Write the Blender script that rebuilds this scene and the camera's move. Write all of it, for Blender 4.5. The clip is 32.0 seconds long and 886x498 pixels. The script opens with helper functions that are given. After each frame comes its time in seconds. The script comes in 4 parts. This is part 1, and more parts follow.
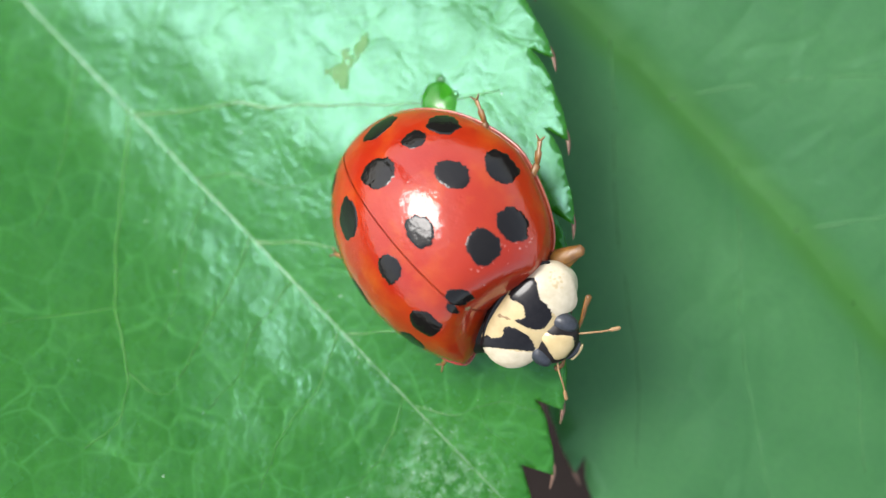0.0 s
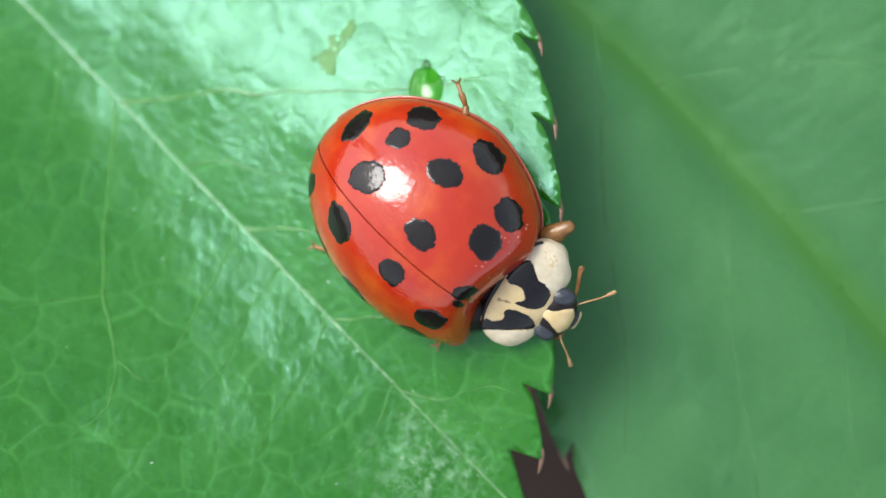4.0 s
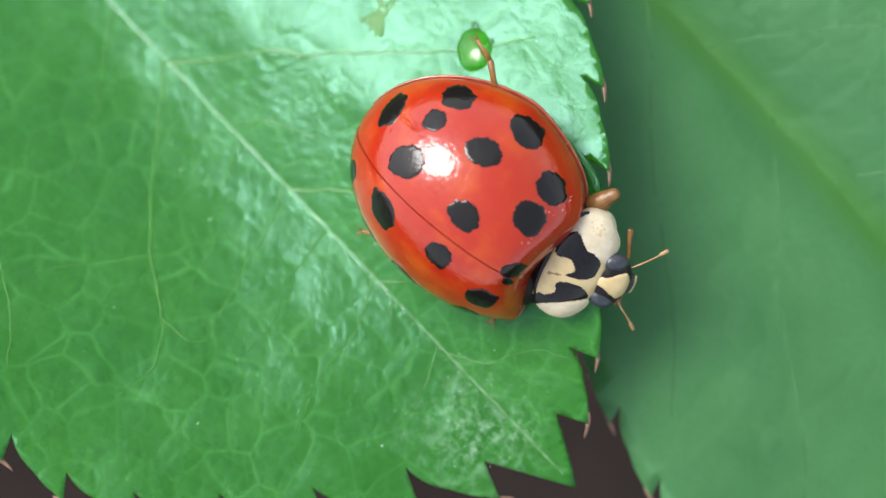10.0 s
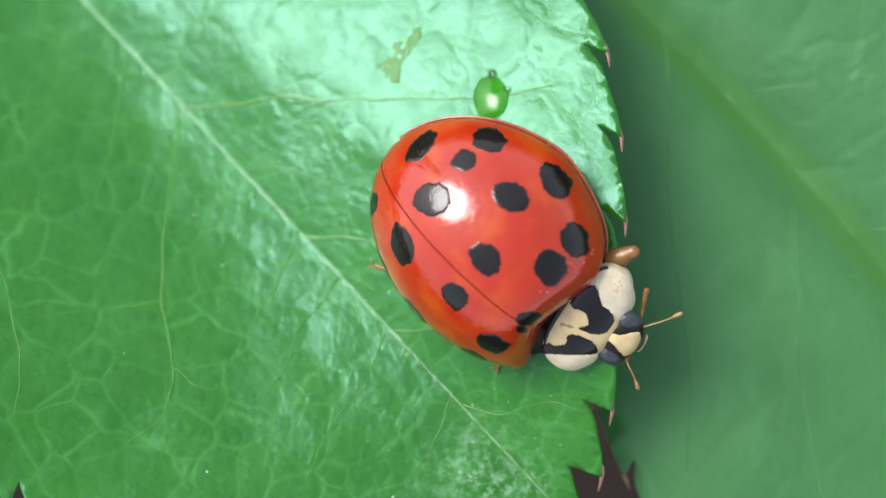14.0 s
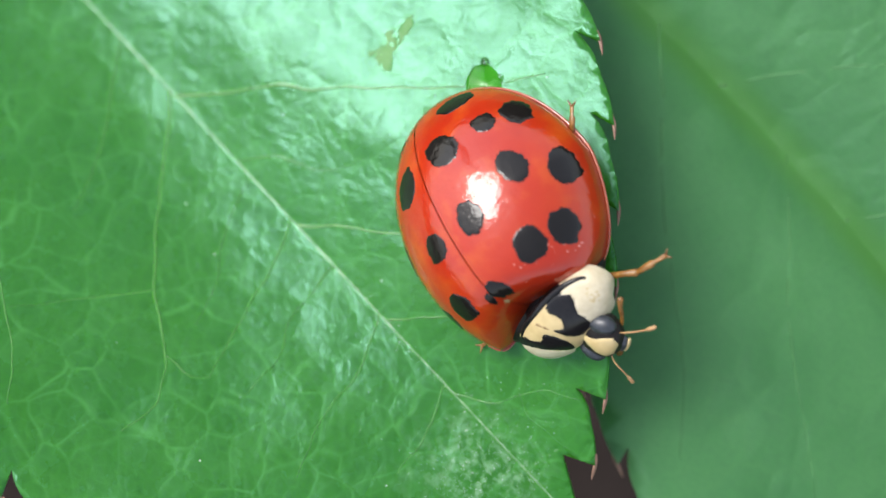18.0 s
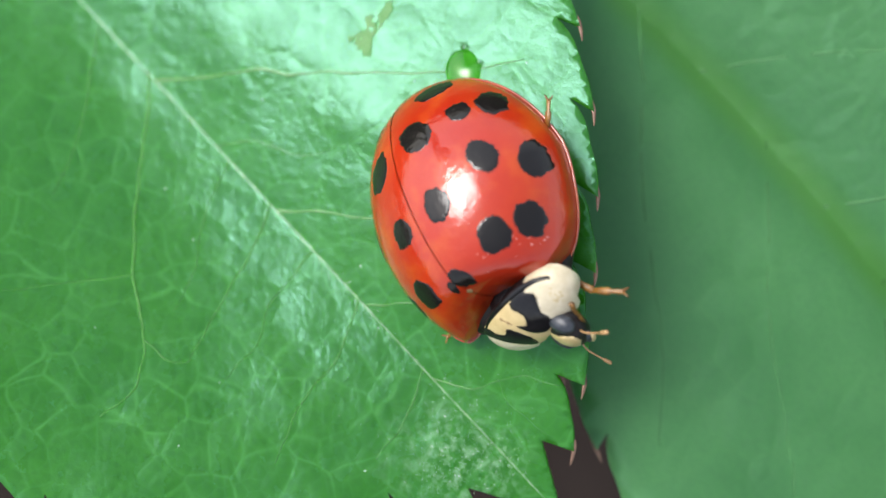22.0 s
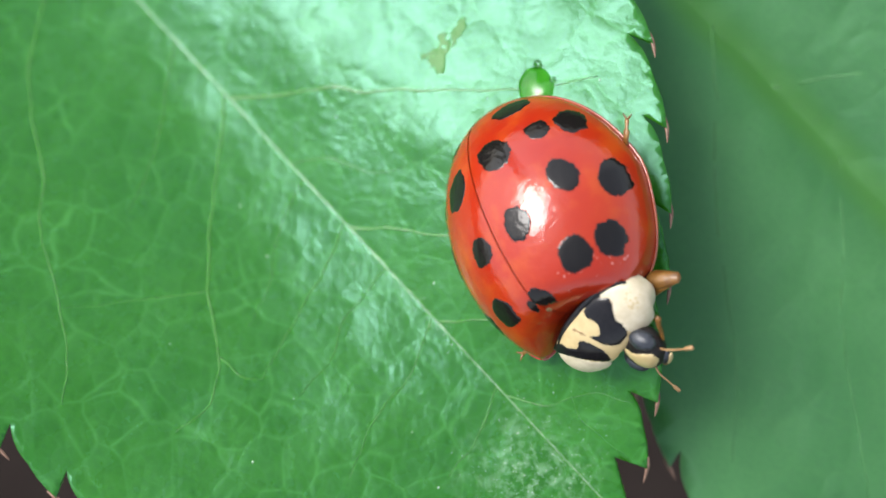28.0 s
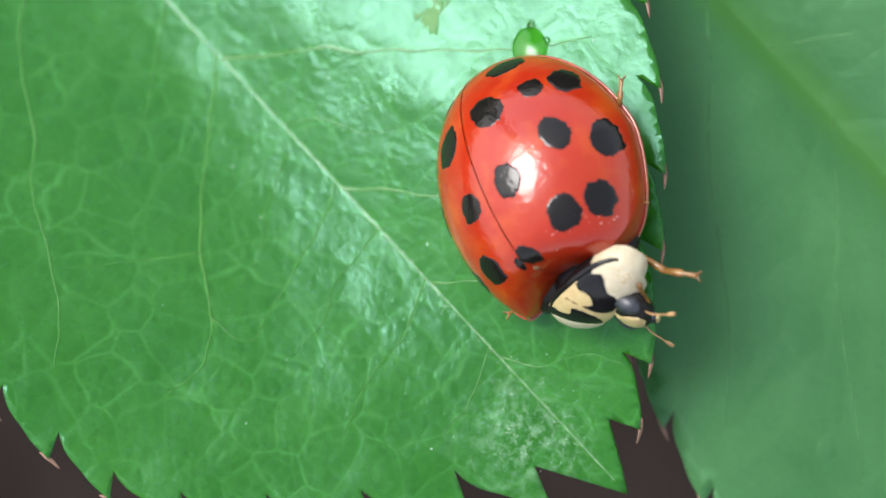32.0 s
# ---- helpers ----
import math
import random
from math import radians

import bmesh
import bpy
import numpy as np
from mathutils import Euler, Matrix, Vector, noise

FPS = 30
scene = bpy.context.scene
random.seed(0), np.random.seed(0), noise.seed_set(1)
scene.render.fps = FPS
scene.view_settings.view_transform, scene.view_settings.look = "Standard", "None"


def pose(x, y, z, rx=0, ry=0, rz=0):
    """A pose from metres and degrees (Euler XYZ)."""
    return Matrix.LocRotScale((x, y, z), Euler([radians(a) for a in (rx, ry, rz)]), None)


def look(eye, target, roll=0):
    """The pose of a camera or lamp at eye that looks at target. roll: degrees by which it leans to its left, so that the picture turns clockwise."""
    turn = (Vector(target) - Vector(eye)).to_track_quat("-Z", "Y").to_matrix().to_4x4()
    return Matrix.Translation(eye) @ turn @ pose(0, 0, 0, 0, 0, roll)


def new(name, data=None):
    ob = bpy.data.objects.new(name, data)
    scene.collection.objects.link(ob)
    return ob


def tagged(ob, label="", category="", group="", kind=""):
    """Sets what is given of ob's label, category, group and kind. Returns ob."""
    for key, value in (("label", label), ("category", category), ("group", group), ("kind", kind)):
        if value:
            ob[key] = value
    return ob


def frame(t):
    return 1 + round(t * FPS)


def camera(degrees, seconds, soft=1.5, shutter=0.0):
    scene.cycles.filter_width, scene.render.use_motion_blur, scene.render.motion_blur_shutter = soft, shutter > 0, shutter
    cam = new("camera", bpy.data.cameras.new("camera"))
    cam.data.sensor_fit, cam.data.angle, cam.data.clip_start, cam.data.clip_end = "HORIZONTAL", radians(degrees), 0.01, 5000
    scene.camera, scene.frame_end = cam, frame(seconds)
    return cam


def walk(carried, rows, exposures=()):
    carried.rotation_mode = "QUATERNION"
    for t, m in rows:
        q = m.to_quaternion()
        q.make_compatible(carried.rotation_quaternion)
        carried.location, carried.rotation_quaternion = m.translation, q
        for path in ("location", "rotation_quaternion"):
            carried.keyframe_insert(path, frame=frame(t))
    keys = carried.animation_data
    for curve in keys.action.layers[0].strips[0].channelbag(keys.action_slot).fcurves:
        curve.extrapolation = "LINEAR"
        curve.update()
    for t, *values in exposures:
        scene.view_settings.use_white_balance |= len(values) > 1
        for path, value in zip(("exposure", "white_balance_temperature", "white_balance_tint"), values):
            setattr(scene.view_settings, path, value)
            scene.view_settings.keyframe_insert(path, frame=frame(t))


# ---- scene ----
from mathutils.geometry import delaunay_2d_cdt

MM = 0.001
LEAF_Z = 120.0        # height of the leaf's midrib over the soil, millimetres


def mm(x, y, z, rx=0, ry=0, rz=0):
    """A pose from millimetres and degrees."""
    return pose(x * MM, y * MM, z * MM, rx, ry, rz)


# ---- camera ----
PATH = [
    (0, 0.08, 0.34, 44.32, 0.70, -0.89, -0.36),
    (0.5, 0.17, -0.06, 44.39, 1.21, -0.85, -0.64),
    (1, 0.26, -0.00, 44.33, 1.23, -0.84, -0.41),
    (1.5, 0.11, -0.11, 44.42, 1.35, -1.16, -0.51),
    (2, 0.26, 0.02, 44.43, 1.19, -1.05, -0.58),
    (2.5, 0.42, -0.03, 44.39, 1.10, -1.11, -0.59),
    (3, 0.16, 0.10, 44.35, 0.82, -1.43, -0.55),
    (3.5, 0.15, -0.14, 44.36, 0.92, -1.29, -0.67),
    (5.5, 0.11, -0.05, 44.34, 0.60, -0.59, -0.19),
    (6, 0.14, -0.17, 44.27, 0.35, -0.33, -0.08),
    (6.5, 0.05, -0.20, 44.30, 0.02, -0.35, -0.06),
    (7, 0.10, -0.29, 44.26, 0.07, -0.19, -0.03),
    (7.5, 0.12, -0.33, 44.28, 0.13, 0.01, -0.12),
    (8, 0.08, -0.29, 44.24, 0.20, 0.00, -0.15),
    (8.5, 0.08, -0.03, 44.22, -0.00, 0.05, -0.14),
    (9, 0.00, 0.00, 44.12, 0.00, -0.00, 0.00),
    (9.5, 0.25, -0.20, 44.17, 0.04, 0.33, 0.00),
    (10, 0.17, -0.28, 44.20, 0.07, 0.19, -0.18),
    (10.5, 0.31, -0.15, 44.16, 0.14, 0.35, -0.12),
    (11, 0.11, -0.01, 44.10, 0.21, 0.03, -0.05),
    (11.5, 0.28, -0.12, 44.11, 0.48, 0.32, 0.07),
    (12, 0.32, -0.01, 44.03, 0.46, 0.44, 0.14),
    (12.5, 0.34, -0.13, 44.01, 0.80, 0.46, 0.17),
    (13, 0.28, -0.04, 43.87, 1.23, 0.40, 0.20),
    (13.5, 0.28, 0.07, 43.78, 1.13, 0.64, 0.32),
    (14, 0.37, 0.05, 43.75, 1.00, 0.84, 0.44),
    (14.5, 0.23, -0.08, 43.75, 1.10, 0.89, 0.47),
    (16.5, 0.44, 0.14, 43.71, 0.78, 0.99, 0.49),
    (17, 0.34, 0.08, 43.70, 0.67, 0.83, 0.47),
    (17.5, 0.39, 0.03, 43.67, 0.64, 0.76, 0.41),
    (18, 0.46, 0.03, 43.68, 0.71, 0.76, 0.36),
    (18.5, 0.47, -0.00, 43.72, 0.76, 0.69, 0.36),
    (19, 0.44, 0.20, 43.66, 0.59, 0.55, 0.42),
    (19.5, 0.48, 0.04, 43.59, 0.72, 0.30, 0.41),
    (20, 0.52, 0.06, 43.64, 0.55, 0.32, 0.46),
    (20.5, 0.50, 0.03, 43.62, 0.39, 0.28, 0.45),
    (21, 0.39, 0.13, 43.60, 0.21, 0.16, 0.43),
    (21.5, 0.59, 0.01, 43.62, 0.34, 0.37, 0.45),
    (22, 0.55, 0.11, 43.64, 0.21, 0.31, 0.46),
    (22.5, 0.42, 0.18, 43.66, 0.08, 0.09, 0.46),
    (23, 0.60, -0.05, 43.63, 0.47, 0.27, 0.46),
    (23.5, 0.60, 0.10, 43.64, 0.39, 0.26, 0.44),
    (24, 0.52, 0.09, 43.62, 0.50, 0.22, 0.44),
    (24.5, 0.65, 0.06, 43.65, 0.58, 0.38, 0.44),
    (25, 0.64, 0.01, 43.74, 0.70, 0.10, 0.41),
    (25.5, 0.74, 0.07, 43.83, 1.27, 0.92, 0.16),
    (27.5, 0.54, 0.43, 43.74, 0.55, 2.26, 0.41),
    (28, 0.50, 0.22, 43.74, 0.53, 2.25, 0.45),
    (28.5, 0.47, 0.21, 43.72, 0.20, 2.28, 0.45),
    (29, 0.56, 0.20, 43.68, -0.21, 2.42, 0.44),
    (29.5, 0.62, 0.22, 43.65, -0.38, 2.46, 0.43),
    (30, 0.63, 0.29, 43.68, -0.61, 2.44, 0.41),
    (30.5, 0.61, 0.33, 43.66, -0.78, 2.43, 0.52),
    (31, 0.84, 0.08, 43.67, -0.51, 2.62, 0.51),
    (31.5, 0.64, 0.23, 43.69, -0.70, 2.27, 0.47),
    (32, 0.40, 0.15, 43.63, -0.45, 1.94, 0.47),
]
cam = camera(24, 32.0, soft=1.5)
cam.data.dof.use_dof = True
cam.data.dof.focus_distance = 0.0424
cam.data.dof.aperture_fstop = 56
walk(cam, [(t, mm(x, y, z + LEAF_Z, rx, ry, rz)) for t, x, y, z, rx, ry, rz in PATH])

# ---- light ----
world = bpy.data.worlds.new("sky")
scene.world = world
world.use_nodes = True
SUN_AZ, SUN_EL = radians(148), radians(51)     # from +x towards +y, and over the horizon
sky = world.node_tree.nodes.new("ShaderNodeTexSky")
sky.sky_type, sky.sun_disc = "NISHITA", False
sky.sun_elevation, sky.sun_rotation = SUN_EL, radians(90) - SUN_AZ
sky.air_density, sky.dust_density, sky.ozone_density = 1.0, 2.5, 0.6
back = world.node_tree.nodes["Background"]
haze = world.node_tree.nodes.new("ShaderNodeHueSaturation")      # thin cloud: a paler sky
haze.inputs["Saturation"].default_value = 0.50
world.node_tree.links.new(sky.outputs[0], haze.inputs["Color"])
world.node_tree.links.new(haze.outputs[0], back.inputs[0])
back.inputs[1].default_value = 0.29
lamp = bpy.data.lights.new("sun", "SUN")
lamp.energy, lamp.angle, lamp.color = 3.1, radians(28), (1.0, 0.98, 0.95)
sun = new("sun", lamp)
sun.matrix_world = look((0, 0, 0), (-math.cos(SUN_AZ) * math.cos(SUN_EL), -math.sin(SUN_AZ) * math.cos(SUN_EL), -math.sin(SUN_EL)))
scene.view_settings.exposure = 0.18


# ---- materials ----
class Nodes:
    """A node material under construction."""

    def __init__(self, name, rough=0.5, spec=0.5, coat=0.0):
        self.m = bpy.data.materials.new(name)
        self.m.use_nodes = True
        self.t = self.m.node_tree
        self.b = self.t.nodes["Principled BSDF"]
        self.b.inputs["Roughness"].default_value = rough
        self.b.inputs["Specular IOR Level"].default_value = spec
        self.b.inputs["Coat Weight"].default_value = coat
        self.b.inputs["Coat Roughness"].default_value = 0.05
        self.b.inputs["Coat IOR"].default_value = 1.55
        co = self.add("ShaderNodeTexCoord")
        self.co = self.add("ShaderNodeVectorMath")
        self.co.operation = "SCALE"
        self.co.inputs["Scale"].default_value = 1000.0      # texture space in millimetres
        self.link(co.outputs["Object"], self.co.inputs[0])
        self.co = self.co.outputs[0]

    def add(self, kind):
        return self.t.nodes.new(kind)

    def link(self, a, b):
        self.t.links.new(a, b)

    def put(self, value, socket):
        if hasattr(value, "links"):
            self.link(value, socket)
        else:
            socket.default_value = value

    def noise(self, scale, detail=4.0, rough=0.55, co=None, distort=0.0):
        n = self.add("ShaderNodeTexNoise")
        n.inputs["Scale"].default_value, n.inputs["Detail"].default_value = scale, detail
        n.inputs["Roughness"].default_value, n.inputs["Distortion"].default_value = rough, distort
        self.link(co or self.co, n.inputs["Vector"])
        return n.outputs["Fac"]

    def cells(self, scale, co=None, feature="DISTANCE_TO_EDGE"):
        n = self.add("ShaderNodeTexVoronoi")
        n.feature = feature
        n.inputs["Scale"].default_value = scale
        self.link(co or self.co, n.inputs["Vector"])
        return n.outputs["Distance"]

    def warped(self, scale, amount):
        """Coordinates pushed about by noise."""
        n = self.add("ShaderNodeTexNoise")
        n.inputs["Scale"].default_value = scale
        self.link(self.co, n.inputs["Vector"])
        s = self.add("ShaderNodeVectorMath")
        s.operation = "MULTIPLY_ADD"
        self.link(n.outputs["Color"], s.inputs[0])
        s.inputs[1].default_value = (amount,) * 3
        self.link(self.co, s.inputs[2])
        return s.outputs[0]

    def axis(self, which):
        """One coordinate, in millimetres."""
        s = self.add("ShaderNodeSeparateXYZ")
        self.link(self.co, s.inputs[0])
        return s.outputs[which]

    def grain(self, turn, scale, along):
        """Noise drawn out in one direction of the surface."""
        m = self.add("ShaderNodeMapping")
        m.inputs["Scale"].default_value = (along, 1, 1)
        turned = self.add("ShaderNodeVectorRotate")
        turned.rotation_type = "Z_AXIS"
        turned.inputs["Angle"].default_value = radians(turn)
        self.link(self.co, turned.inputs["Vector"])
        self.link(turned.outputs[0], m.inputs["Vector"])
        return self.noise(scale, 4, 0.6, m.outputs[0], 0.4)

    def ramp(self, value, *stops):
        n = self.add("ShaderNodeValToRGB")
        while len(n.color_ramp.elements) < len(stops):
            n.color_ramp.elements.new(0.5)
        for e, (at, col) in zip(n.color_ramp.elements, stops):
            e.position = at
            e.color = (*col, 1) if isinstance(col, tuple) else (col, col, col, 1)
        self.link(value, n.inputs[0])
        return n.outputs[0]

    def mix(self, fac, a, b, how="MIX"):
        n = self.add("ShaderNodeMix")
        n.data_type, n.blend_type = "RGBA", how
        self.put(fac, n.inputs[0])
        for v, s in ((a, n.inputs[6]), (b, n.inputs[7])):
            self.put((*v, 1) if isinstance(v, tuple) else v, s)
        return n.outputs[2]

    def math(self, how, a, b=0.0):
        n = self.add("ShaderNodeMath")
        n.operation = how
        self.put(a, n.inputs[0])
        self.put(b, n.inputs[1])
        return n.outputs[0]

    def colour(self, value):
        self.put((*value, 1) if isinstance(value, tuple) else value, self.b.inputs["Base Color"])
        return self

    def rough(self, value):
        self.put(value, self.b.inputs["Roughness"])
        return self

    def bump(self, *heights):
        """Relief from (height, millimetres) pairs."""
        last = None
        for h, depth in heights:
            n = self.add("ShaderNodeBump")
            n.inputs["Strength"].default_value, n.inputs["Distance"].default_value = 1.0, depth * MM
            self.link(h, n.inputs["Height"])
            if last:
                self.link(last, n.inputs["Normal"])
            last = n.outputs[0]
        self.link(last, self.b.inputs["Normal"])
        self.link(last, self.b.inputs["Coat Normal"])
        return self


def leaf_material(name, dark, light, vein, net, relief, rough, sheen, gloss, film_sheen=None, rib=None):
    n = Nodes(name, rough, gloss)
    n.b.inputs["Specular Tint"].default_value = (*sheen, 1)
    way = n.warped(0.9, 0.4)
    big, small = n.cells(0.95, way), n.cells(2.7, n.warped(2.0, 0.15))
    tone = n.mix(n.ramp(n.noise(0.35, 3), (0.3, 0.0), (0.7, 1.0)), dark, light)
    tone = n.mix(n.ramp(n.noise(7.0, 5, 0.7), (0.42, 0.0), (0.66, 0.6)), tone, tuple(c * 0.70 for c in dark))
    lines = n.math("MAXIMUM", n.ramp(big, (0.0, 1.0), (0.044, 0.0)), n.math("MULTIPLY", n.ramp(small, (0.0, 1.0), (0.08, 0.0)), 0.38))
    # veins fade in and out over the blade
    lines = n.math("MULTIPLY", lines, n.ramp(n.noise(0.55, 3), (0.30, 0.30), (0.60, 1.0)))
    tone = n.mix(n.math("MULTIPLY", lines, net), tone, vein)
    if rib:
        # a yellower band along the midrib, which bends slightly
        bend = n.math("MULTIPLY", n.math("MAXIMUM", n.math("ADD", n.axis(0), 35.7), 0.0), 0.09)
        across = n.math("ABSOLUTE", n.math("ADD", n.axis(1), bend))
        tone = n.mix(n.ramp(across, (0.14, 0.9), (0.60, 0.0)), tone, rib)
    if film_sheen:
        # a dry whitish film round one place, broken up, with sheen painted in
        off = n.add("ShaderNodeVectorMath")
        off.operation = "DISTANCE"
        n.link(n.warped(1.1, 1.6), off.inputs[0])
        off.inputs[1].default_value = (film_sheen[0] + 0.8, film_sheen[1] + 0.8, 0.6)
        round_it = n.ramp(n.math("MULTIPLY", off.outputs["Value"], 0.40), (0.10, 0.85), (0.75, 0.0))
        film = n.math("MULTIPLY", round_it, n.ramp(n.noise(5.0, 6, 0.75), (0.46, 0.0), (0.64, 1.0)))
        tone = n.mix(film, tone, (0.22, 0.40, 0.22))
    n.colour(tone)
    n.rough(n.ramp(n.noise(1.3, 5), (0.3, rough - 0.07), (0.7, rough + 0.09)))
    # part of the light goes through the blade
    through_light = n.add("ShaderNodeBsdfTranslucent")
    through_light.inputs["Color"].default_value = (light[0] * 6.0, light[1] * 4.2, light[2] * 8.0, 1)
    both = n.add("ShaderNodeMixShader")
    both.inputs[0].default_value = 0.33
    n.link(n.b.outputs[0], both.inputs[1])
    n.link(through_light.outputs[0], both.inputs[2])
    n.link(both.outputs[0], n.t.nodes["Material Output"].inputs["Surface"])
    streaks = n.mix(n.ramp(n.math("ADD", n.math("MULTIPLY", n.axis(1), 0.5), 0.5), (0.35, 0.0), (0.65, 1.0)), n.grain(-136, 5.5, 0.24), n.grain(-46, 4.5, 0.34))
    reach = n.ramp(n.math("MULTIPLY", n.math("ABSOLUTE", n.axis(1)), 0.2), (0.10, 1.0), (0.75, 0.22))
    streaks = n.math("MULTIPLY", streaks, reach)
    return n.bump((streaks, 0.075 * relief), (n.ramp(big, (0.0, 0.0), (0.22, 1.0)), 0.05 * relief), (n.ramp(small, (0.0, 0.0), (0.30, 1.0)), 0.030 * relief),
                  (n.noise(6.0, 5), 0.035 * relief), (n.noise(17.0, 3), 0.030 * relief), (n.noise(1.5, 5, 0.6), 0.08 * relief)).m


LEAF = leaf_material("leaf_green", (0.021, 0.130, 0.006), (0.036, 0.172, 0.009), (0.074, 0.28, 0.052), 0.60, 0.15, 0.25, (0.50, 1.0, 0.92), 0.70, (-2.3, -0.75))
FAR_LEAF = leaf_material("shaded_leaf_green", (0.034, 0.128, 0.034), (0.056, 0.176, 0.052), (0.07, 0.20, 0.055), 0.30, 0.15, 0.42, (0.55, 1.0, 0.78), 0.7, None, (0.040, 0.142, 0.012))


def plain(name, a, b, rough=0.5, scale=3.0, relief=0.0, coat=0.0, spec=0.5):
    n = Nodes(name, rough, spec, coat)
    n.colour(n.mix(n.ramp(n.noise(scale, 5), (0.3, 0.0), (0.7, 1.0)), a, b))
    if relief:
        n.bump((n.noise(scale * 2.5, 5), relief))
    return n.m


VEIN = plain("leaf_vein_pale", (0.034, 0.17, 0.015), (0.30, 0.43, 0.26), 0.42, 2.6, 0.01)
FAR_VEIN = plain("shaded_vein", (0.040, 0.140, 0.020), (0.048, 0.156, 0.026), 0.7, 0.3, spec=0.1)
SIDE_VEIN = plain("leaf_side_vein", (0.026, 0.150, 0.010), (0.052, 0.200, 0.028), 0.36, 1.2, 0.003, spec=0.5)
FAR_SIDE_VEIN = plain("shaded_side_vein", (0.050, 0.166, 0.050), (0.064, 0.190, 0.062), 0.5, 0.8, spec=0.3)
TOOTH_TIP = plain("reddened_tip", (0.11, 0.060, 0.038), (0.24, 0.14, 0.095), 0.5, 6.0)
STEM = plain("rose_stem", (0.07, 0.16, 0.04), (0.12, 0.12, 0.04), 0.5, 0.4, 0.05)
SOIL = plain("soil", (0.012, 0.009, 0.008), (0.022, 0.017, 0.015), 0.9, 0.12, 0.8, spec=0.05)
BLACK = plain("spot_black", (0.004, 0.004, 0.005), (0.010, 0.009, 0.010), 0.4, 9.0, 0.0006, coat=0.5, spec=0.05)


def elytra_material():
    n = Nodes("elytra_red", 0.45, 0.03, 1.0)
    n.b.inputs["Coat IOR"].default_value = 1.53
    n.b.inputs["Coat Roughness"].default_value = 0.03
    tone = n.mix(n.ramp(n.noise(0.55, 3), (0.35, 0.0), (0.65, 1.0)), (0.29, 0.014, 0.003), (0.35, 0.030, 0.004))
    tone = n.mix(n.ramp(n.noise(1.1, 4), (0.52, 0.0), (0.72, 0.7)), tone, (0.40, 0.070, 0.005))
    tone = n.mix(n.math("MULTIPLY", n.noise(7.0, 4), 0.3), tone, (0.26, 0.008, 0.002))
    n.colour(tone)
    return shell_relief(n).m


def shell_relief(n):
    """The wing cases' fine pits and slight unevenness."""
    pits = n.cells(9.0, None, "F1")
    return n.bump((n.ramp(pits, (0.1, 0.0), (0.35, 1.0)), 0.0015), (n.noise(2.2, 3), 0.016), (n.noise(6.0, 4), 0.007))


def spot_material():
    n = Nodes("spot_on_shell", 0.45, 0.03, 0.9)
    n.b.inputs["Coat IOR"].default_value = 1.42
    n.colour(n.mix(n.noise(9.0, 4), (0.003, 0.003, 0.003), (0.010, 0.008, 0.007)))
    return shell_relief(n).m


SPOT = spot_material()
RED = elytra_material()
RIM = plain("margin_red_brown", (0.20, 0.035, 0.018), (0.34, 0.09, 0.04), 0.2, 2.0, coat=0.8)
CREAM = plain("cream_chitin", (0.44, 0.33, 0.15), (0.54, 0.42, 0.21), 0.35, 4.0, 0.006, coat=0.5)
IVORY = plain("ivory_chitin", (0.46, 0.39, 0.26), (0.60, 0.53, 0.38), 0.38, 4.0, 0.008, coat=0.4)
BROWN = plain("brown_smudge", (0.40, 0.30, 0.15), (0.60, 0.52, 0.36), 0.5, 14.0)
LEG = plain("leg_amber", (0.10, 0.038, 0.005), (0.24, 0.115, 0.020), 0.42, 5.0, 0.012, coat=0.25)
AMBER = plain("antenna_amber", (0.24, 0.13, 0.05), (0.36, 0.22, 0.10), 0.4, 6.0)
BELLY = plain("underside_black", (0.006, 0.005, 0.005), (0.014, 0.010, 0.009), 0.4, 4.0, spec=0.25)
EYE = plain("eye_slate", (0.012, 0.015, 0.020), (0.032, 0.037, 0.048), 0.45, 14.0, 0.006, coat=0.25)
BLEMISH = plain("dry_patch", (0.022, 0.150, 0.015), (0.040, 0.160, 0.020), 0.42, 2.0, 0.02, spec=0.32)
DUST = plain("dust_pale", (0.12, 0.32, 0.12), (0.45, 0.56, 0.42), 0.6, 5.0)
PINK_DUST = plain("dust_on_red", (0.42, 0.14, 0.10), (0.50, 0.24, 0.20), 0.6, 5.0)
STREAK = plain("streak_brown", (0.15, 0.09, 0.035), (0.30, 0.20, 0.09), 0.5, 8.0)
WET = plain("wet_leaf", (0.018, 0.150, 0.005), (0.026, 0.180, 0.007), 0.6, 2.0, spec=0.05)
drop = Nodes("water", 0.03, 0.5)
drop.b.inputs["Transmission Weight"].default_value = 1.0
drop.b.inputs["IOR"].default_value = 1.45
drop.colour((0.85, 1.0, 0.75))
WATER = drop.m


# ---- mesh helpers (all in millimetres) ----
def part(name, bm, material, parent=None, label="", at=None, face_up=False):
    """Links a bmesh as one mesh object, under parent where one is given."""
    for v in bm.verts:
        v.co *= MM
    me = bpy.data.meshes.new(name)
    if face_up:
        bm.normal_update()
        for f in bm.faces:
            if f.normal.z < 0:
                f.normal_flip()
    else:
        bmesh.ops.recalc_face_normals(bm, faces=bm.faces)
    bm.to_mesh(me)
    bm.free()
    for p in me.polygons:
        p.use_smooth = True
    me.materials.append(material)
    ob = new(name, me)
    if parent:
        ob.parent = parent
    if at is not None:
        ob.matrix_basis = at
    return tagged(ob, label)


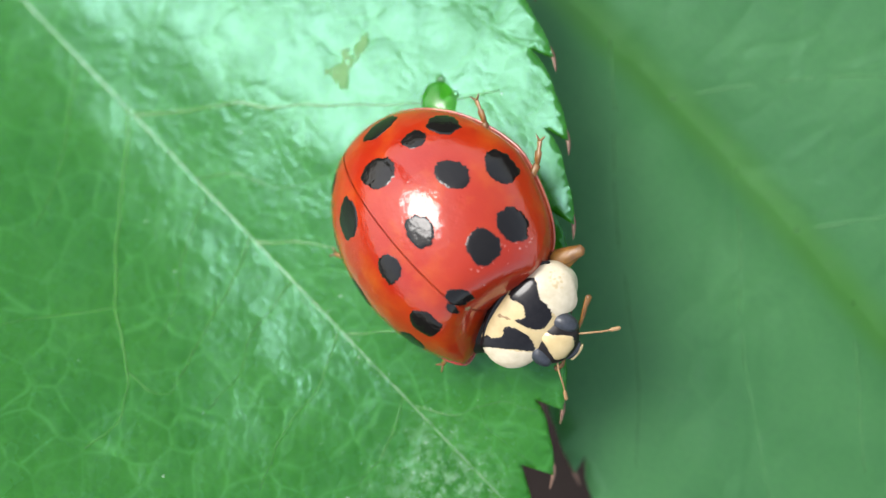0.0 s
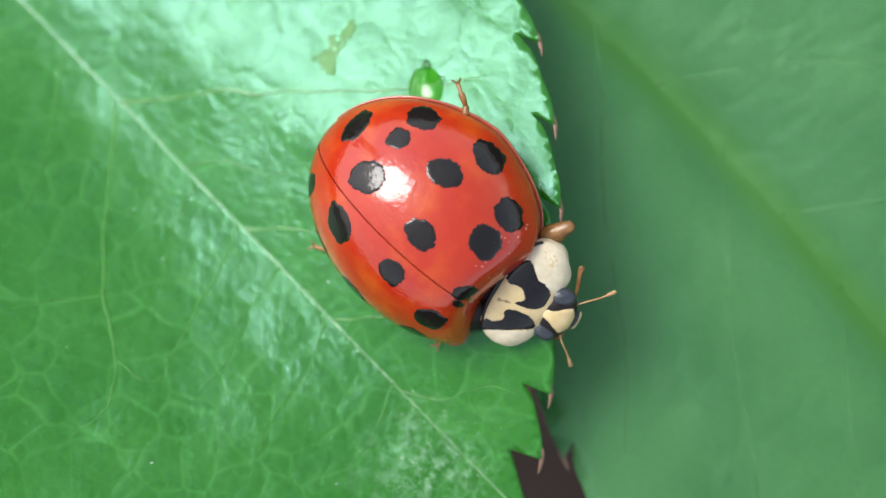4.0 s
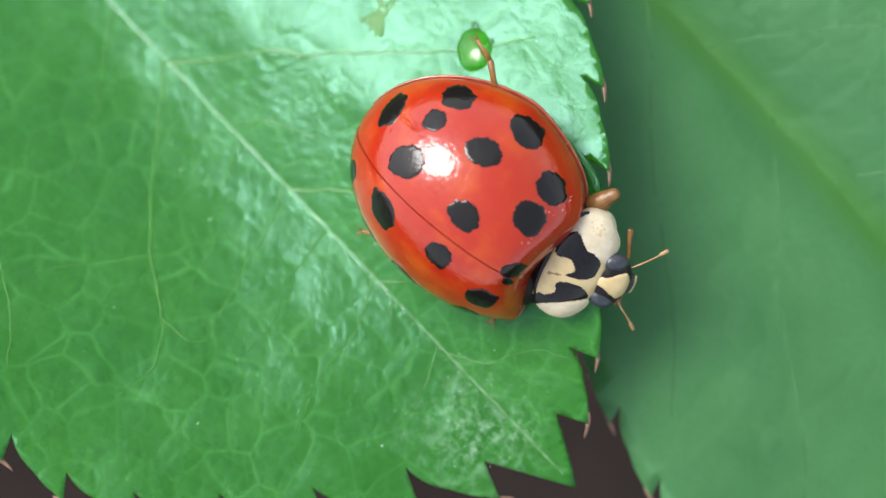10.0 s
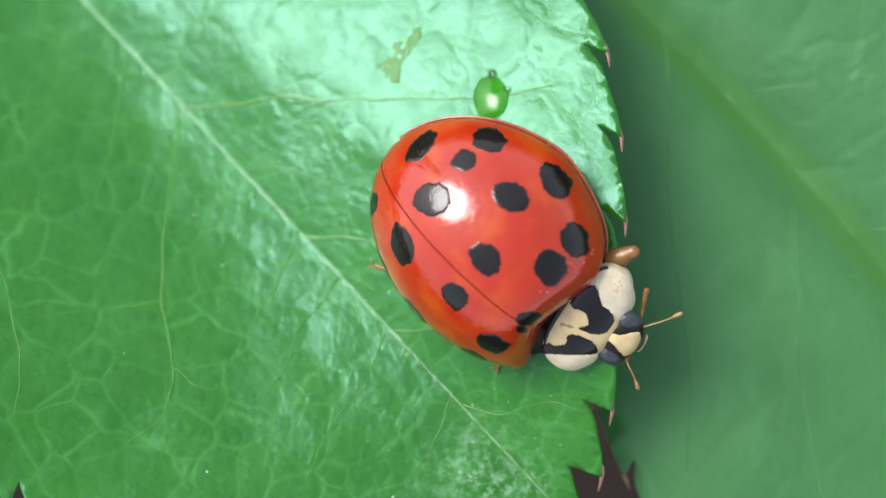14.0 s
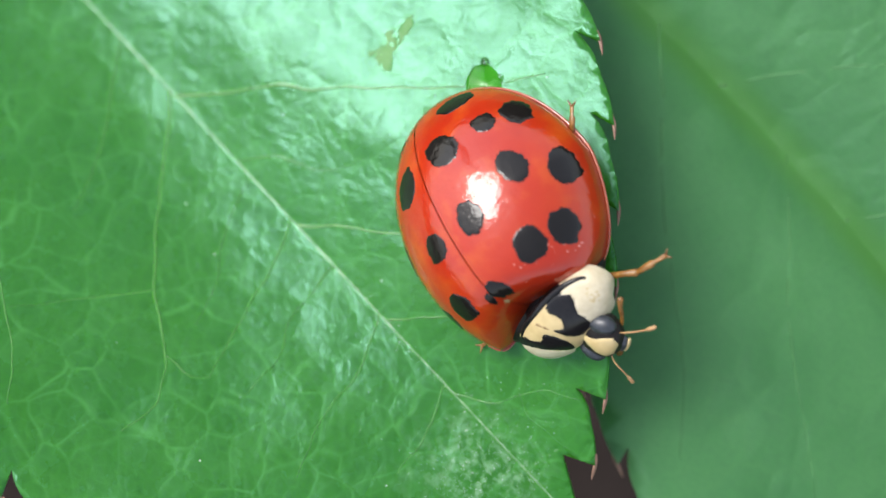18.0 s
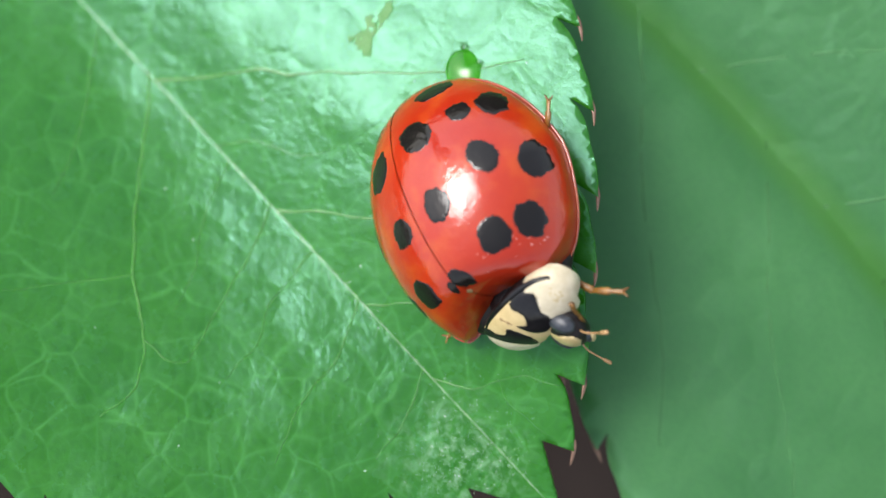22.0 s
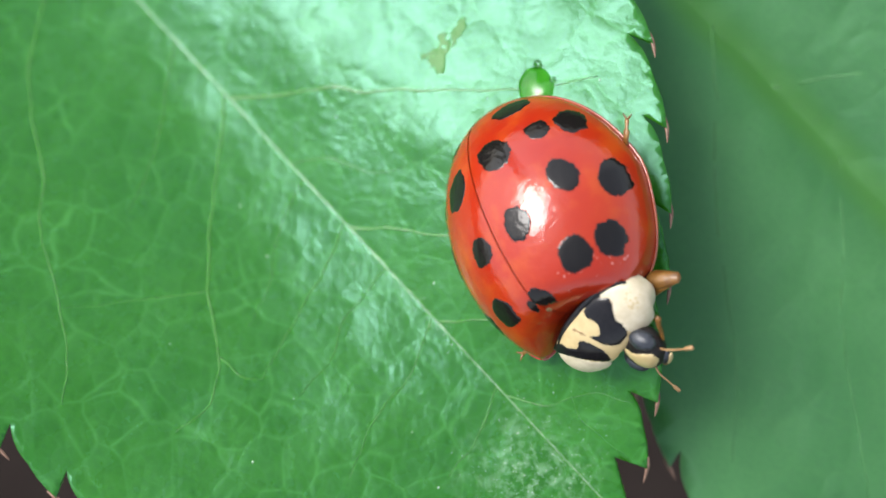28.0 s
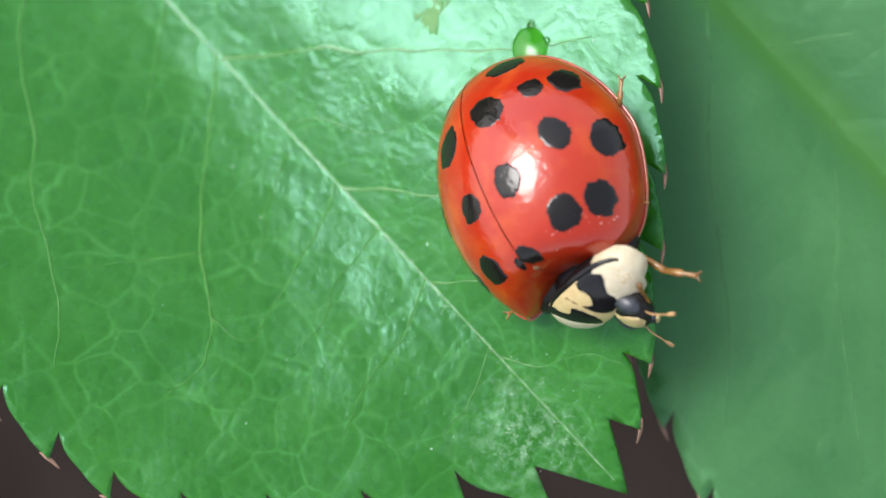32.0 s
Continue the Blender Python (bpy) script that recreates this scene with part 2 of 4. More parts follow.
def sheet(rows, bm=None, closed=False):
    """Quads over rows of points."""
    bm = bm or bmesh.new()
    vs = [[bm.verts.new(p) for p in row] for row in rows]
    for a, b in zip(vs, vs[1:]):
        n = len(a)
        for i in range(n if closed else n - 1):
            j = (i + 1) % n
            bm.faces.new((a[i], a[j], b[j], b[i]))
    return bm


def tube(path, radii, sides=8, bm=None, flat=1.0):
    """A tapered tube along points, with rounded ends."""
    bm = bm or bmesh.new()
    path = [Vector(p) for p in path]
    rows = []
    up = Vector((0.13, 0.21, 1)).normalized()
    for i, p in enumerate(path):
        d = (path[min(i + 1, len(path) - 1)] - path[max(i - 1, 0)]).normalized()
        s = d.cross(up)
        s = (s if s.length > 1e-4 else Vector((1, 0, 0))).normalized()
        w = s.cross(d).normalized()
        rows.append([p + radii[i] * (math.cos(a) * s + flat * math.sin(a) * w) for a in (2 * math.pi * k / sides for k in range(sides))])
    vs = [[bm.verts.new(p) for p in row] for row in rows]
    for a, b in zip(vs, vs[1:]):
        for k in range(sides):
            bm.faces.new((a[k], a[(k + 1) % sides], b[(k + 1) % sides], b[k]))
    for ring, p, q, r in ((vs[0], path[0], path[1], radii[0]), (vs[-1], path[-1], path[-2], radii[-1])):
        tip = bm.verts.new(p + (p - q).normalized() * r * 0.6)
        for k in range(sides):
            bm.faces.new((ring[k], ring[(k + 1) % sides], tip))
    return bm


def smooth_path(points, steps=6):
    """A Catmull-Rom curve through points."""
    pts = [Vector(p) for p in points]
    pts = [2 * pts[0] - pts[1], *pts, 2 * pts[-1] - pts[-2]]
    out = []
    for a, b, c, d in zip(pts, pts[1:], pts[2:], pts[3:]):
        for k in range(steps):
            t = k / steps
            out.append(0.5 * (2 * b + (c - a) * t + (2 * a - 5 * b + 4 * c - d) * t * t + (3 * b - a - 3 * c + d) * t ** 3))
    return out + [pts[-2]]


def blob(rx, ry, rz, nu=20, nv=12, bump=0.0, seed=0):
    """A rounded body with a slightly uneven surface."""
    rows = []
    for i in range(nv + 1):
        b = -math.pi / 2 + math.pi * (i + 0.02) / (nv + 0.04)
        row = []
        for k in range(nu):
            a = 2 * math.pi * k / nu
            p = Vector((math.cos(a) * math.cos(b), math.sin(a) * math.cos(b), math.sin(b)))
            f = 1 + bump * noise.noise(p * 2.3 + Vector((seed, 0, 0)))
            row.append((p.x * rx * f, p.y * ry * f, p.z * rz * f))
        rows.append(row)
    bm = sheet(rows, closed=True)
    bmesh.ops.holes_fill(bm, edges=bm.edges, sides=nu)
    return bm


def raised(height, x, y, lift):
    """The point lift millimetres off the surface z = height(x, y)."""
    e = 0.02
    n = Vector((height(x - e, y) - height(x + e, y), height(x, y - e) - height(x, y + e), 2 * e)).normalized()
    return Vector((x, y, height(x, y))) + lift * n


def patch(centre, rx, ry, turn, height, seed=0, rough=0.13, rings=8, around=80, lift=0.010):
    """An uneven rounded patch, rx by ry along the surface z = height(x, y), a little proud of it and bent down at its edge."""
    c, s = math.cos(radians(turn)), math.sin(radians(turn))
    e = 0.02
    gx = (height(centre[0] + e, centre[1]) - height(centre[0] - e, centre[1])) / (2 * e)
    gy = (height(centre[0], centre[1] + e) - height(centre[0], centre[1] - e)) / (2 * e)
    steep = math.hypot(gx, gy)
    down = Vector((gx, gy)) / max(steep, 1e-6)
    short = 1 / math.sqrt(1 + steep * steep)
    rows = []
    for i in range(1, rings + 1):
        f = i / rings
        row = []
        for k in range(around):
            a = 2 * math.pi * k / around
            r = 1
            for size, freq in ((1.6, 1.0), (0.9, 2.2), (0.75, 6.5), (0.5, 14.0)):
                r += size * rough * noise.noise(Vector((math.cos(a) * freq, math.sin(a) * freq, seed * 3.7 + freq)))
            x, y = rx * r * f * math.cos(a), ry * r * f * math.sin(a)
            d = Vector((c * x - s * y, s * x + c * y))
            d += down * (d.dot(down) * (short - 1))
            x, y = centre[0] + d.x, centre[1] + d.y
            row.append(raised(height, x, y, lift * (1 - 1.7 * (i == rings))))
        rows.append(row)
    bm = sheet(rows, closed=True)
    bm.verts.ensure_lookup_table()
    first = bm.verts[:around]
    mid = bm.verts.new(raised(height, *centre, lift))
    for k in range(around):
        bm.faces.new((first[k], first[(k + 1) % around], mid))
    return bm


# ---- soil ----
def soil():
    """The ground: fine and cloddy under the plant, plain out to the horizon."""
    bm = bmesh.new()
    steps = [-60, -20, -5, -1.5, -0.6] + [k * 0.02 for k in range(-14, 15)] + [0.6, 1.5, 5, 20, 60]
    rows = [[(x * 1000, y * 1000, 6 * noise.noise(Vector((x * 25, y * 25, 0))) * (max(abs(x), abs(y)) < 0.3)) for x in steps] for y in steps]
    ob = part("ground", sheet(rows, bm), SOIL)
    return tagged(ob, "dark greyish brown bare soil under the rose", "soil", kind="structure")


soil()


# ---- leaves ----
def envelope(u, width, reach):
    """Half the leaf's breadth at u millimetres behind its tip."""
    if u < reach:
        return width * (1 - (1 - u / reach) ** 2)
    return width * max(0.0, 1 - ((u - reach) / (reach * 1.15)) ** 2.2)


def margin(tips, length, width, reach, depth, swell):
    """A toothed margin from the leaf's base to its tip: points (u, w) and the teeth's ends."""
    half = lambda u: swell(u) * envelope(u, width, reach)
    u0 = length * 0.93
    out = [(length, 0.0)] + [(length + (u0 - length) * k / 4, half(length + (u0 - length) * k / 4) * 0.9) for k in range(1, 5)]
    ends = []
    for u in sorted((u for u in tips if u < length * 0.9), reverse=True):
        a, b = Vector(out[-1]), Vector((u, half(u)))
        ahead = Vector((-0.2, half(u - 0.1) - half(u + 0.1))).normalized()
        inward, backward = depth(u)
        cut = b + inward * Vector((-ahead.y, ahead.x)) - backward * ahead
        bulge = Vector(((b - a).y, -(b - a).x)) * 0.10
        for k in range(1, 15):
            t = k / 10
            out.append(tuple(a.lerp(b, t) + bulge * (math.sin(math.pi * t ** 0.8) - 0.25 * math.sin(math.pi * t) ** 8) if k <= 10 else b.lerp(cut, (k - 10) / 4)))
        ends.append((*b, *ahead))
    a = Vector(out[-1])
    return out + [tuple(a.lerp(Vector((0, 0)), k / 8)) for k in range(1, 8)], ends


def side_vein(points, thick, place, mat, thing):
    """A vein through points (u, w) of the blade, thinning outwards, with a slight wander."""
    line = smooth_path([(*p, 0) for p in points], 10)
    n = len(line)
    path = [place(p.x + 0.05 * noise.noise(Vector((p.x * 2.1, p.y * 2.1, 3))), p.y + 0.05 * noise.noise(Vector((p.x * 2.1, p.y * 2.1, 8)))) + Vector((0, 0, 0.004)) for p in line]
    radii = [0.75 * thick * (1 + 0.35 * noise.noise(Vector((p.x, p.y * 2.5, 1)))) * (1 - 0.7 * i / n) for i, p in enumerate(line)]
    part("side_vein", tube(path, radii, 6, None, 0.13), mat, thing)


def leaf(name, at, length, width, reach, tips_up, tips_down, depth, place, veins, mats, label, petiole, rib=1.0, lower=lambda u: 1.0, grid=0.16):
    """A toothed leaflet. place(u, w): the point of its upper side u behind the tip and w to the side; local x runs from base to tip."""
    blade_mat, vein_mat, tip_mat = mats
    thing = new(name)
    thing.matrix_basis = at
    loop, tooth_ends = [], []
    for side, tips in ((1, tips_up), (-1, tips_down)):
        swell = lower if side < 0 else lambda u: 1.0
        edge, ends = margin(tips, length, width, reach, depth[side > 0], swell)
        tooth_ends += [(u, w * side, a, b * side) for u, w, a, b in ends]
        loop.append([Vector((u, w * side)) for u, w in edge])
    loop = loop[0] + [Vector((0, 0))] + loop[1][:0:-1]
    rnd = random.Random(2)
    inside = [Vector((u + rnd.uniform(-0.3, 0.3) * grid, w + rnd.uniform(-0.3, 0.3) * grid)) for u in np.arange(grid, length, grid) for w in np.arange(-width * 1.1, width * 1.1, grid)]
    inside = [p for p in inside if abs(p.y) > 0.12] + [Vector((u, w)) for u in np.arange(0.4, length - 0.2, grid) for w in (-0.05, 0.0, 0.05)]
    verts, _, faces, *_ = delaunay_2d_cdt(loop + inside, [], [list(range(len(loop)))], 1, 1e-4)
    bm = bmesh.new()
    vs = [bm.verts.new(place(v.x, v.y)) for v in verts]
    for f in faces:
        bm.faces.new([vs[k] for k in f])
    bmesh.ops.delete(bm, geom=[v for v in bm.verts if not v.link_faces], context="VERTS")
    blade = part("blade", bm, blade_mat, thing, face_up=True)
    solid = blade.modifiers.new("thickness", "SOLIDIFY")
    solid.thickness, solid.offset = 0.12 * MM, -1
    mid = [place(u, 0) + Vector((0, 0, 0.008 if rib < 1 else -0.04)) for u in np.linspace(length, 0.4, 60)]
    part("midrib", tube(mid, [rib * (0.028 + 0.042 * (i / 59) ** 0.8) for i in range(59, -1, -1)], 8, None, 0.5 if rib < 1 else 0.3), vein_mat, thing, "pale raised midrib")
    for thick, *points in veins:
        side_vein(points, thick, place, FAR_SIDE_VEIN if vein_mat is FAR_VEIN else SIDE_VEIN, thing)
    for u, w, du, dw in tooth_ends:
        if tip_mat and w * w < 90:
            pts = [place(u - k * du - 0.25 * k * k * dw, w - k * dw + 0.25 * k * k * du) - Vector((0, 0, 0.05)) for k in (0.24, 0.16, 0.08, 0.0, -0.10, -0.20, -0.30)]
            part("tooth_tip", tube(pts, [0.020, 0.036, 0.048, 0.048, 0.040, 0.028, 0.010], 7, None, 0.7), tip_mat, thing, "dry reddish tooth tip")
    stalk = smooth_path(petiole)
    part("petiole", tube(stalk, [0.45 + 0.02 * i for i in range(len(stalk))], 8), STEM, thing, "thin green leaf stalk")
    return tagged(thing, label, "leaf", "rose leaves")


def soft_step(x, width):
    """Rises from 0 with x, with a rounded start."""
    return width * math.log1p(math.exp(max(-30.0, min(30.0, x / width))))


def near_height(u, w):
    """The leaf on which the beetle sits: it sinks towards its base and is folded up along the midrib, the outer part flatter, with ripples between the veins."""
    m, out = min(1.0, abs(w) / 0.8), abs(w)
    sink = -0.28 * soft_step(u - 4.6, 1.2)
    if w > 0:
        fold = 2.55 + 0.45 * soft_step(8.5 - u, 0.8) - 0.32 * soft_step(u - 11.0, 0.8)
        z = sink + 0.34 * w - 0.28 * (soft_step(w - fold, 0.35) - soft_step(-fold, 0.35))
    else:
        fold = 2.1 - soft_step(2.1 - 0.55 * soft_step(12.4 - u, 0.5), 0.4)
        z = sink * (1 - 0.45 * (1 - math.exp(-(out / 5.0) ** 2))) + 0.10 * out + 0.12 * (soft_step(out - fold, 0.4) - soft_step(-fold, 0.4))
        z += 0.12 * soft_step(out - 3.0, 1.0) * (u - 8) / 6 + 0.02 * noise.noise(Vector((u * 2.2, w * 0.7, 41.0))) * math.exp(-((w + 1.1) / 0.8) ** 2)
    z += m * (0.09 * noise.noise(Vector((u * 0.35, w * 0.35, 3.0))) + 0.030 * noise.noise(Vector((u * 1.0, w * 1.0, 9.0))) + 0.012 * noise.noise(Vector((u * 2.6, w * 2.6, 5.0))))
    return z


def near_place(u, w):
    z = near_height(u, w)
    k = 1 - z / 44.1
    return Vector((-5.8 + (5.8 - u) * k, 1.6 + (w - 1.6) * k, z))


def far_place(u, w):
    z = 0.18 * w - 0.008 * w * w if w > 0 else 0.05 * -w
    z -= 0.22 * math.exp(-(w / 0.6) ** 2) + 0.05 * (u - 36)
    sway = -0.09 * soft_step(35.7 - u, 0.8) * math.exp(-(w / 3.0) ** 2)
    return Vector((-u, w + sway, z + 0.35 * noise.noise(Vector((u * 0.12, w * 0.12, 21.0))) + 0.06 * noise.noise(Vector((u * 0.25, w * 1.6, 31.0)))))


TIP = (2.83, -5.30)
near_leaf = leaf(
    "rose_leaf", mm(*TIP, LEAF_Z, 0, 0, -46.4), 25, 8.7, 12.0,
    [0.8, 1.65, 3.2, 4.33, 5.7, 7.2, 8.6, 10.1, 11.6, 13.2, 14.9, 16.6, 18.4, 20.2],
    [0.95, 2.0, 3.3, 4.6, 5.9, 7.32, 8.83, 10.4, 12.0, 13.6, 15.2, 16.9, 18.6, 20.3],
    (lambda u: (0.80 + 0.1 * math.sin(7 * u), 0.24) if u < 3 else (0.60, 0.20), lambda u: (max(0.50, 0.78 - 0.05 * u), min(0.36, 0.06 + 0.07 * u))), near_place,
    [(0.055, (12.62, 0), (12.1, -0.56), (11.55, -1.25), (10.46, -2.47), (9.76, -3.12), (8.75, -3.8), (8.26, -4.33), (8.03, -4.77), (8.11, -5.63)),
     (0.030, (9.8, -3.1), (10.3, -3.75), (10.7, -4.3), (11.65, -5.59)),
     (0.028, (8.63, -3.85), (8.1, -3.82), (7.69, -3.5)),
     (0.034, (14.15, 0), (13.69, -0.65), (13.1, -1.42), (12.6, -2.2), (12.2, -3.2)),
     (0.045, (17.6, 0), (16.27, -2.15), (15.39, -3.12), (14.05, -3.96), (13.22, -4.81), (12.23, -5.33), (10.8, -6.25), (10.2, -7.0)),
     (0.030, (10.2, 0), (9.81, -0.94), (9.5, -1.48), (9.0, -2.1), (8.7, -3.0)),
     (0.036, (8.9, 0), (8.54, -0.83), (8.22, -1.88), (7.91, -2.76), (7.7, -3.5)),
     (0.030, (7.6, 0), (7.48, -0.94), (7.38, -1.53), (6.99, -2.15), (6.9, -3.2)),
     (0.032, (6.2, 0), (5.6, -1.2), (5.5, -2.2), (4.9, -3.6)),
     (0.030, (4.2, 0), (3.7, -1.0), (3.5, -2.0)),
     (0.052, (12.5, 0), (11.78, 0.87), (11.15, 1.77), (10.59, 2.23), (10.14, 2.79), (9.2, 3.75), (8.1, 5.0), (7.5, 6.0)),
     (0.038, (8.75, 0), (8.19, 0.58), (7.54, 1.12), (6.2, 2.4), (5.4, 3.9)),
     (0.022, (10.6, 0), (10.1, 0.7), (9.2, 1.2), (8.8, 2.0)),
     (0.016, (3.95, 0), (3.27, 0.41), (2.72, 1.35), (2.0, 1.85)),
     (0.012, (2.98, 1.0), (2.5, 0.8), (1.8, 0.9), (1.2, 1.0)),
     (0.030, (6.0, 0), (5.2, 1.0), (4.4, 2.0), (3.7, 3.4)),
     (0.045, (16.0, 0), (14.3, 2.2), (12.8, 4.0), (11.2, 6.2)), (0.045, (19.4, 0), (17.6, 2.4), (15.8, 4.6), (14.5, 6.5)), (0.045, (20.6, 0), (19, -2.2), (17, -4.2), (15.4, -6.2))],
    (LEAF, VEIN, TOOTH_TIP), "glossy fresh green toothed rose leaf with pale veins", [(-24.8, 0, -1.0), (-30, 0.5, -1.5), (-38, 1, -4), (-46, 0, -8)], 0.38,
    lambda u: 1.0 + 0.11 * math.exp(-((u - 6.2) / 2.6) ** 2))
leaf(
    "rose_leaf", mm(32.46, -22.41, LEAF_Z - 1.8, 0, 0, -45.1), 46.2, 9.15, 21.7,
    [1.85 + 1.93 * k for k in range(21)], [1.85 + 1.75 * k for k in range(23)], (lambda u: (0.40, 0.25), lambda u: (0.40, 0.25)), far_place,
    [(0.026, (u, 0), (u - 1.0, 1.4), (u - 2.5, 3.1), (u - 4.6, 5.0), (u - 6.2, 7.0)) for u in (13.6, 17.7, 21.7, 25.7, 29.7, 33.6, 37.6, 41.5)]
    + [(0.026, (u, 0), (u - 1.4, -1.3), (u - 2.9, -2.8), (u - 5.5, -4.8), (u - 7.0, -6.4)) for u in (15.7, 19.7, 23.7, 27.6, 31.6, 35.5, 39.5, 43.5)],
    (FAR_LEAF, FAR_VEIN, TOOTH_TIP), "dull bluish green rose leaf lying lower behind", [(-45.8, 0, -0.5), (-56, 0.5, -1.5), (-64, 1, -3), (-74, 1, -3)], 1.5, grid=0.5)


def to_leaf(x, y):
    """Leaf coordinates (u, w) of a place over the leaf."""
    a = radians(46.4)
    dx, dy = x - TIP[0], y - TIP[1]
    return -(math.cos(a) * dx - math.sin(a) * dy), math.sin(a) * dx + math.cos(a) * dy


def leaf_z(x, y):
    """The near leaf's upper side under a place, in world millimetres."""
    return LEAF_Z + near_height(*to_leaf(x, y))


def water_drop(x, y):
    """A flat drop with two small beads at its upper edge."""
    thing = new("water_drop")
    thing.matrix_basis = mm(x, y, 0)
    base = lambda a, b: leaf_z(x + a, y + b)

    def bead(cx, cy, rx, ry, tall, seed, notch=0.0):
        rows = []
        for i in range(9):
            f = math.cos(math.pi / 2 * i / 8.2)
            row = []
            for k in range(36):
                a = 2 * math.pi * k / 36
                r = f * (1 + 0.10 * noise.noise(Vector((math.cos(a) * 1.8, math.sin(a) * 1.8, seed))) - notch * math.exp(-((a - 1.0) / 0.45) ** 2))
                px, py = cx + rx * r * math.cos(a), cy + ry * r * math.sin(a)
                row.append((px, py, base(px, py) - 0.01 + tall * math.sin(math.pi / 2 * i / 8.2)))
            rows.append(row)
        bm = sheet(rows, closed=True)
        bmesh.ops.holes_fill(bm, edges=bm.edges, sides=40)
        return bm

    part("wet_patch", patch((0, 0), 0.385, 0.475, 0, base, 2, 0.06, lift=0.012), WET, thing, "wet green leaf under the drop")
    part("drop", bead(0, 0, 0.38, 0.47, 0.15, 2, 0.8), WATER, thing).visible_shadow = False
    part("bead", bead(0.02, 0.50, 0.09, 0.11, 0.10, 5), WATER, thing)
    part("bead", bead(0.33, 0.17, 0.08, 0.08, 0.10, 7), WATER, thing)
    return tagged(thing, "small clear water drop with two beads on the leaf", "water drop")


water_drop(0.71, 4.0)


def blemish(x, y, rx, ry, turn, seed):
    u, w = to_leaf(x, y)
    flat = lambda a, b: near_place(-a, b).z
    return patch((-u, w), rx, ry, turn, flat, seed, 0.42, 6, 48, 0.018)


part("dry_patch", blemish(-1.45, 5.0, 0.33, 0.72, 40, 4), BLEMISH, near_leaf, "brownish dry patch on the leaf")
part("dry_patch", blemish(-0.95, 5.3, 0.14, 0.42, 25, 6), BLEMISH, near_leaf, "brownish dry patch on the leaf")


def dust():
    """Pale flecks and dry flakes, thickest along the midrib near the tip, where they also stand in for sheen."""
    rnd = random.Random(5)
    bm = bmesh.new()
    for k in range(785):
        if k < 520:
            x, y = rnd.gauss(0.9, 0.75), rnd.gauss(-3.9, 0.6)
        elif k < 760:
            u, w = rnd.choice((rnd.uniform(1.5, 9), rnd.gauss(6.5, 0.9))), rnd.gauss(-0.05, 0.08)
            a = radians(46.4)
            x, y = TIP[0] - math.cos(a) * u + math.sin(a) * w, TIP[1] + math.sin(a) * u + math.cos(a) * w
        else:
            x, y = rnd.uniform(-9, 2.5), rnd.uniform(-5, 5)
        u, w = to_leaf(x, y)
        if u < 0.3 or abs(w) > envelope(u, 8.7, 12.0) - 1.1:
            continue
        p = near_place(u, w)
        r = rnd.uniform(0.004, 0.015) if k < 760 else rnd.uniform(0.008, 0.032)
        top = bm.verts.new(p + Vector((0, 0, r * 0.9)))
        ring = [bm.verts.new(p + Vector((r * rnd.uniform(0.6, 1.6) * math.cos(t), r * rnd.uniform(0.6, 1.6) * math.sin(t), -0.004))) for t in (0.2, 1.3, 2.5, 3.6, 4.9)]
        for i in range(5):
            bm.faces.new((ring[i], ring[(i + 1) % 5], top))
    ob = part("dust", bm, DUST)
    ob.matrix_basis = near_leaf.matrix_basis
    return tagged(ob, "pale dust flecks and dry flakes on the leaf", "dust", kind="stuff")


dust()


def stem():
    """The cane that carries both leaves, out of the soil."""
    thing = new("rose_cane")
    thing.matrix_basis = mm(-33, 30, 0)
    pts = smooth_path([(-2, -3, -4), (1, -1, 40), (0, 0, 80), (2, 3, LEAF_Z - 12), (4, 4, LEAF_Z + 30)], 8)
    part("cane", tube(pts, [3.2 - 0.05 * i for i in range(len(pts))], 14), STEM, thing)
    for k in range(5):
        z = 22 + 19 * k
        a = 1.7 * k
        d = Vector((math.cos(a), math.sin(a), 0))
        base = Vector((0.5, -0.5, z)) + d * 2.2
        part("thorn", tube([base, base + d * 2.5 - Vector((0, 0, 0.8)), base + d * 4.2 - Vector((0, 0, 2.2))], [1.3, 0.6, 0.08], 8), TOOTH_TIP, thing, "curved reddish thorn")
    return tagged(thing, "green upright rose cane with curved reddish thorns", "rose cane")


stem()


# ---- beetle ----
SUTURE = -0.15


def breadth(x, side):
    """Half the dome's breadth, narrowing towards the front on the left, at its full height of the ellipse."""
    return 2.52 * (1 - 0.088 * max(0.0, x + 0.3)) if side > 0 else 2.12 * (1 - 0.01 * max(0.0, x + 0.3))


def outline(a, side):
    """The wing-cases' outline at angle a from the front (0) to the rear (pi), on the left (1) or right (-1)."""
    c = math.cos(a)
    x = 2.02 * c ** 0.62 if c > 0 else 3.0 * c
    y = breadth(x, side) * 0.985 * math.sqrt(max(0.0, 1 - (x / (2.9 if x > 0 else 3.01)) ** 2))
    if x > 0:
        y *= max(0.0, 1 - (x / 2.02) ** (9 if side > 0 else 16)) ** (0.36 if side > 0 else 0.26)
    return x, side * y


def tail(y):
    """How far the rear end reaches, somewhat more on the left than on the right."""
    return 1 + 0.022 * math.tanh((y - SUTURE) / 0.9)


def front(y):
    """Where the wing-cases end in front: hollowed at the middle, with a sharp corner on the right."""
    d = min(abs(y - SUTURE) / 1.4, 1.0) ** 1.6
    return 1.68 + (0.27 if y > SUTURE else 0.55) * d


def shell(x, y):
    """The height of the domed wing-cases over their rim."""
    z = 2.15 * math.sqrt(max(0.012, 1 - (x / (2.9 if x > 0 else 3.03 * tail(y))) ** 2 - (y / breadth(x, y)) ** 2))
    if x > 0:
        z *= max(0.02, 1 - min(x / (front(y) + 0.01), 1) ** 8) ** 0.42
    return z


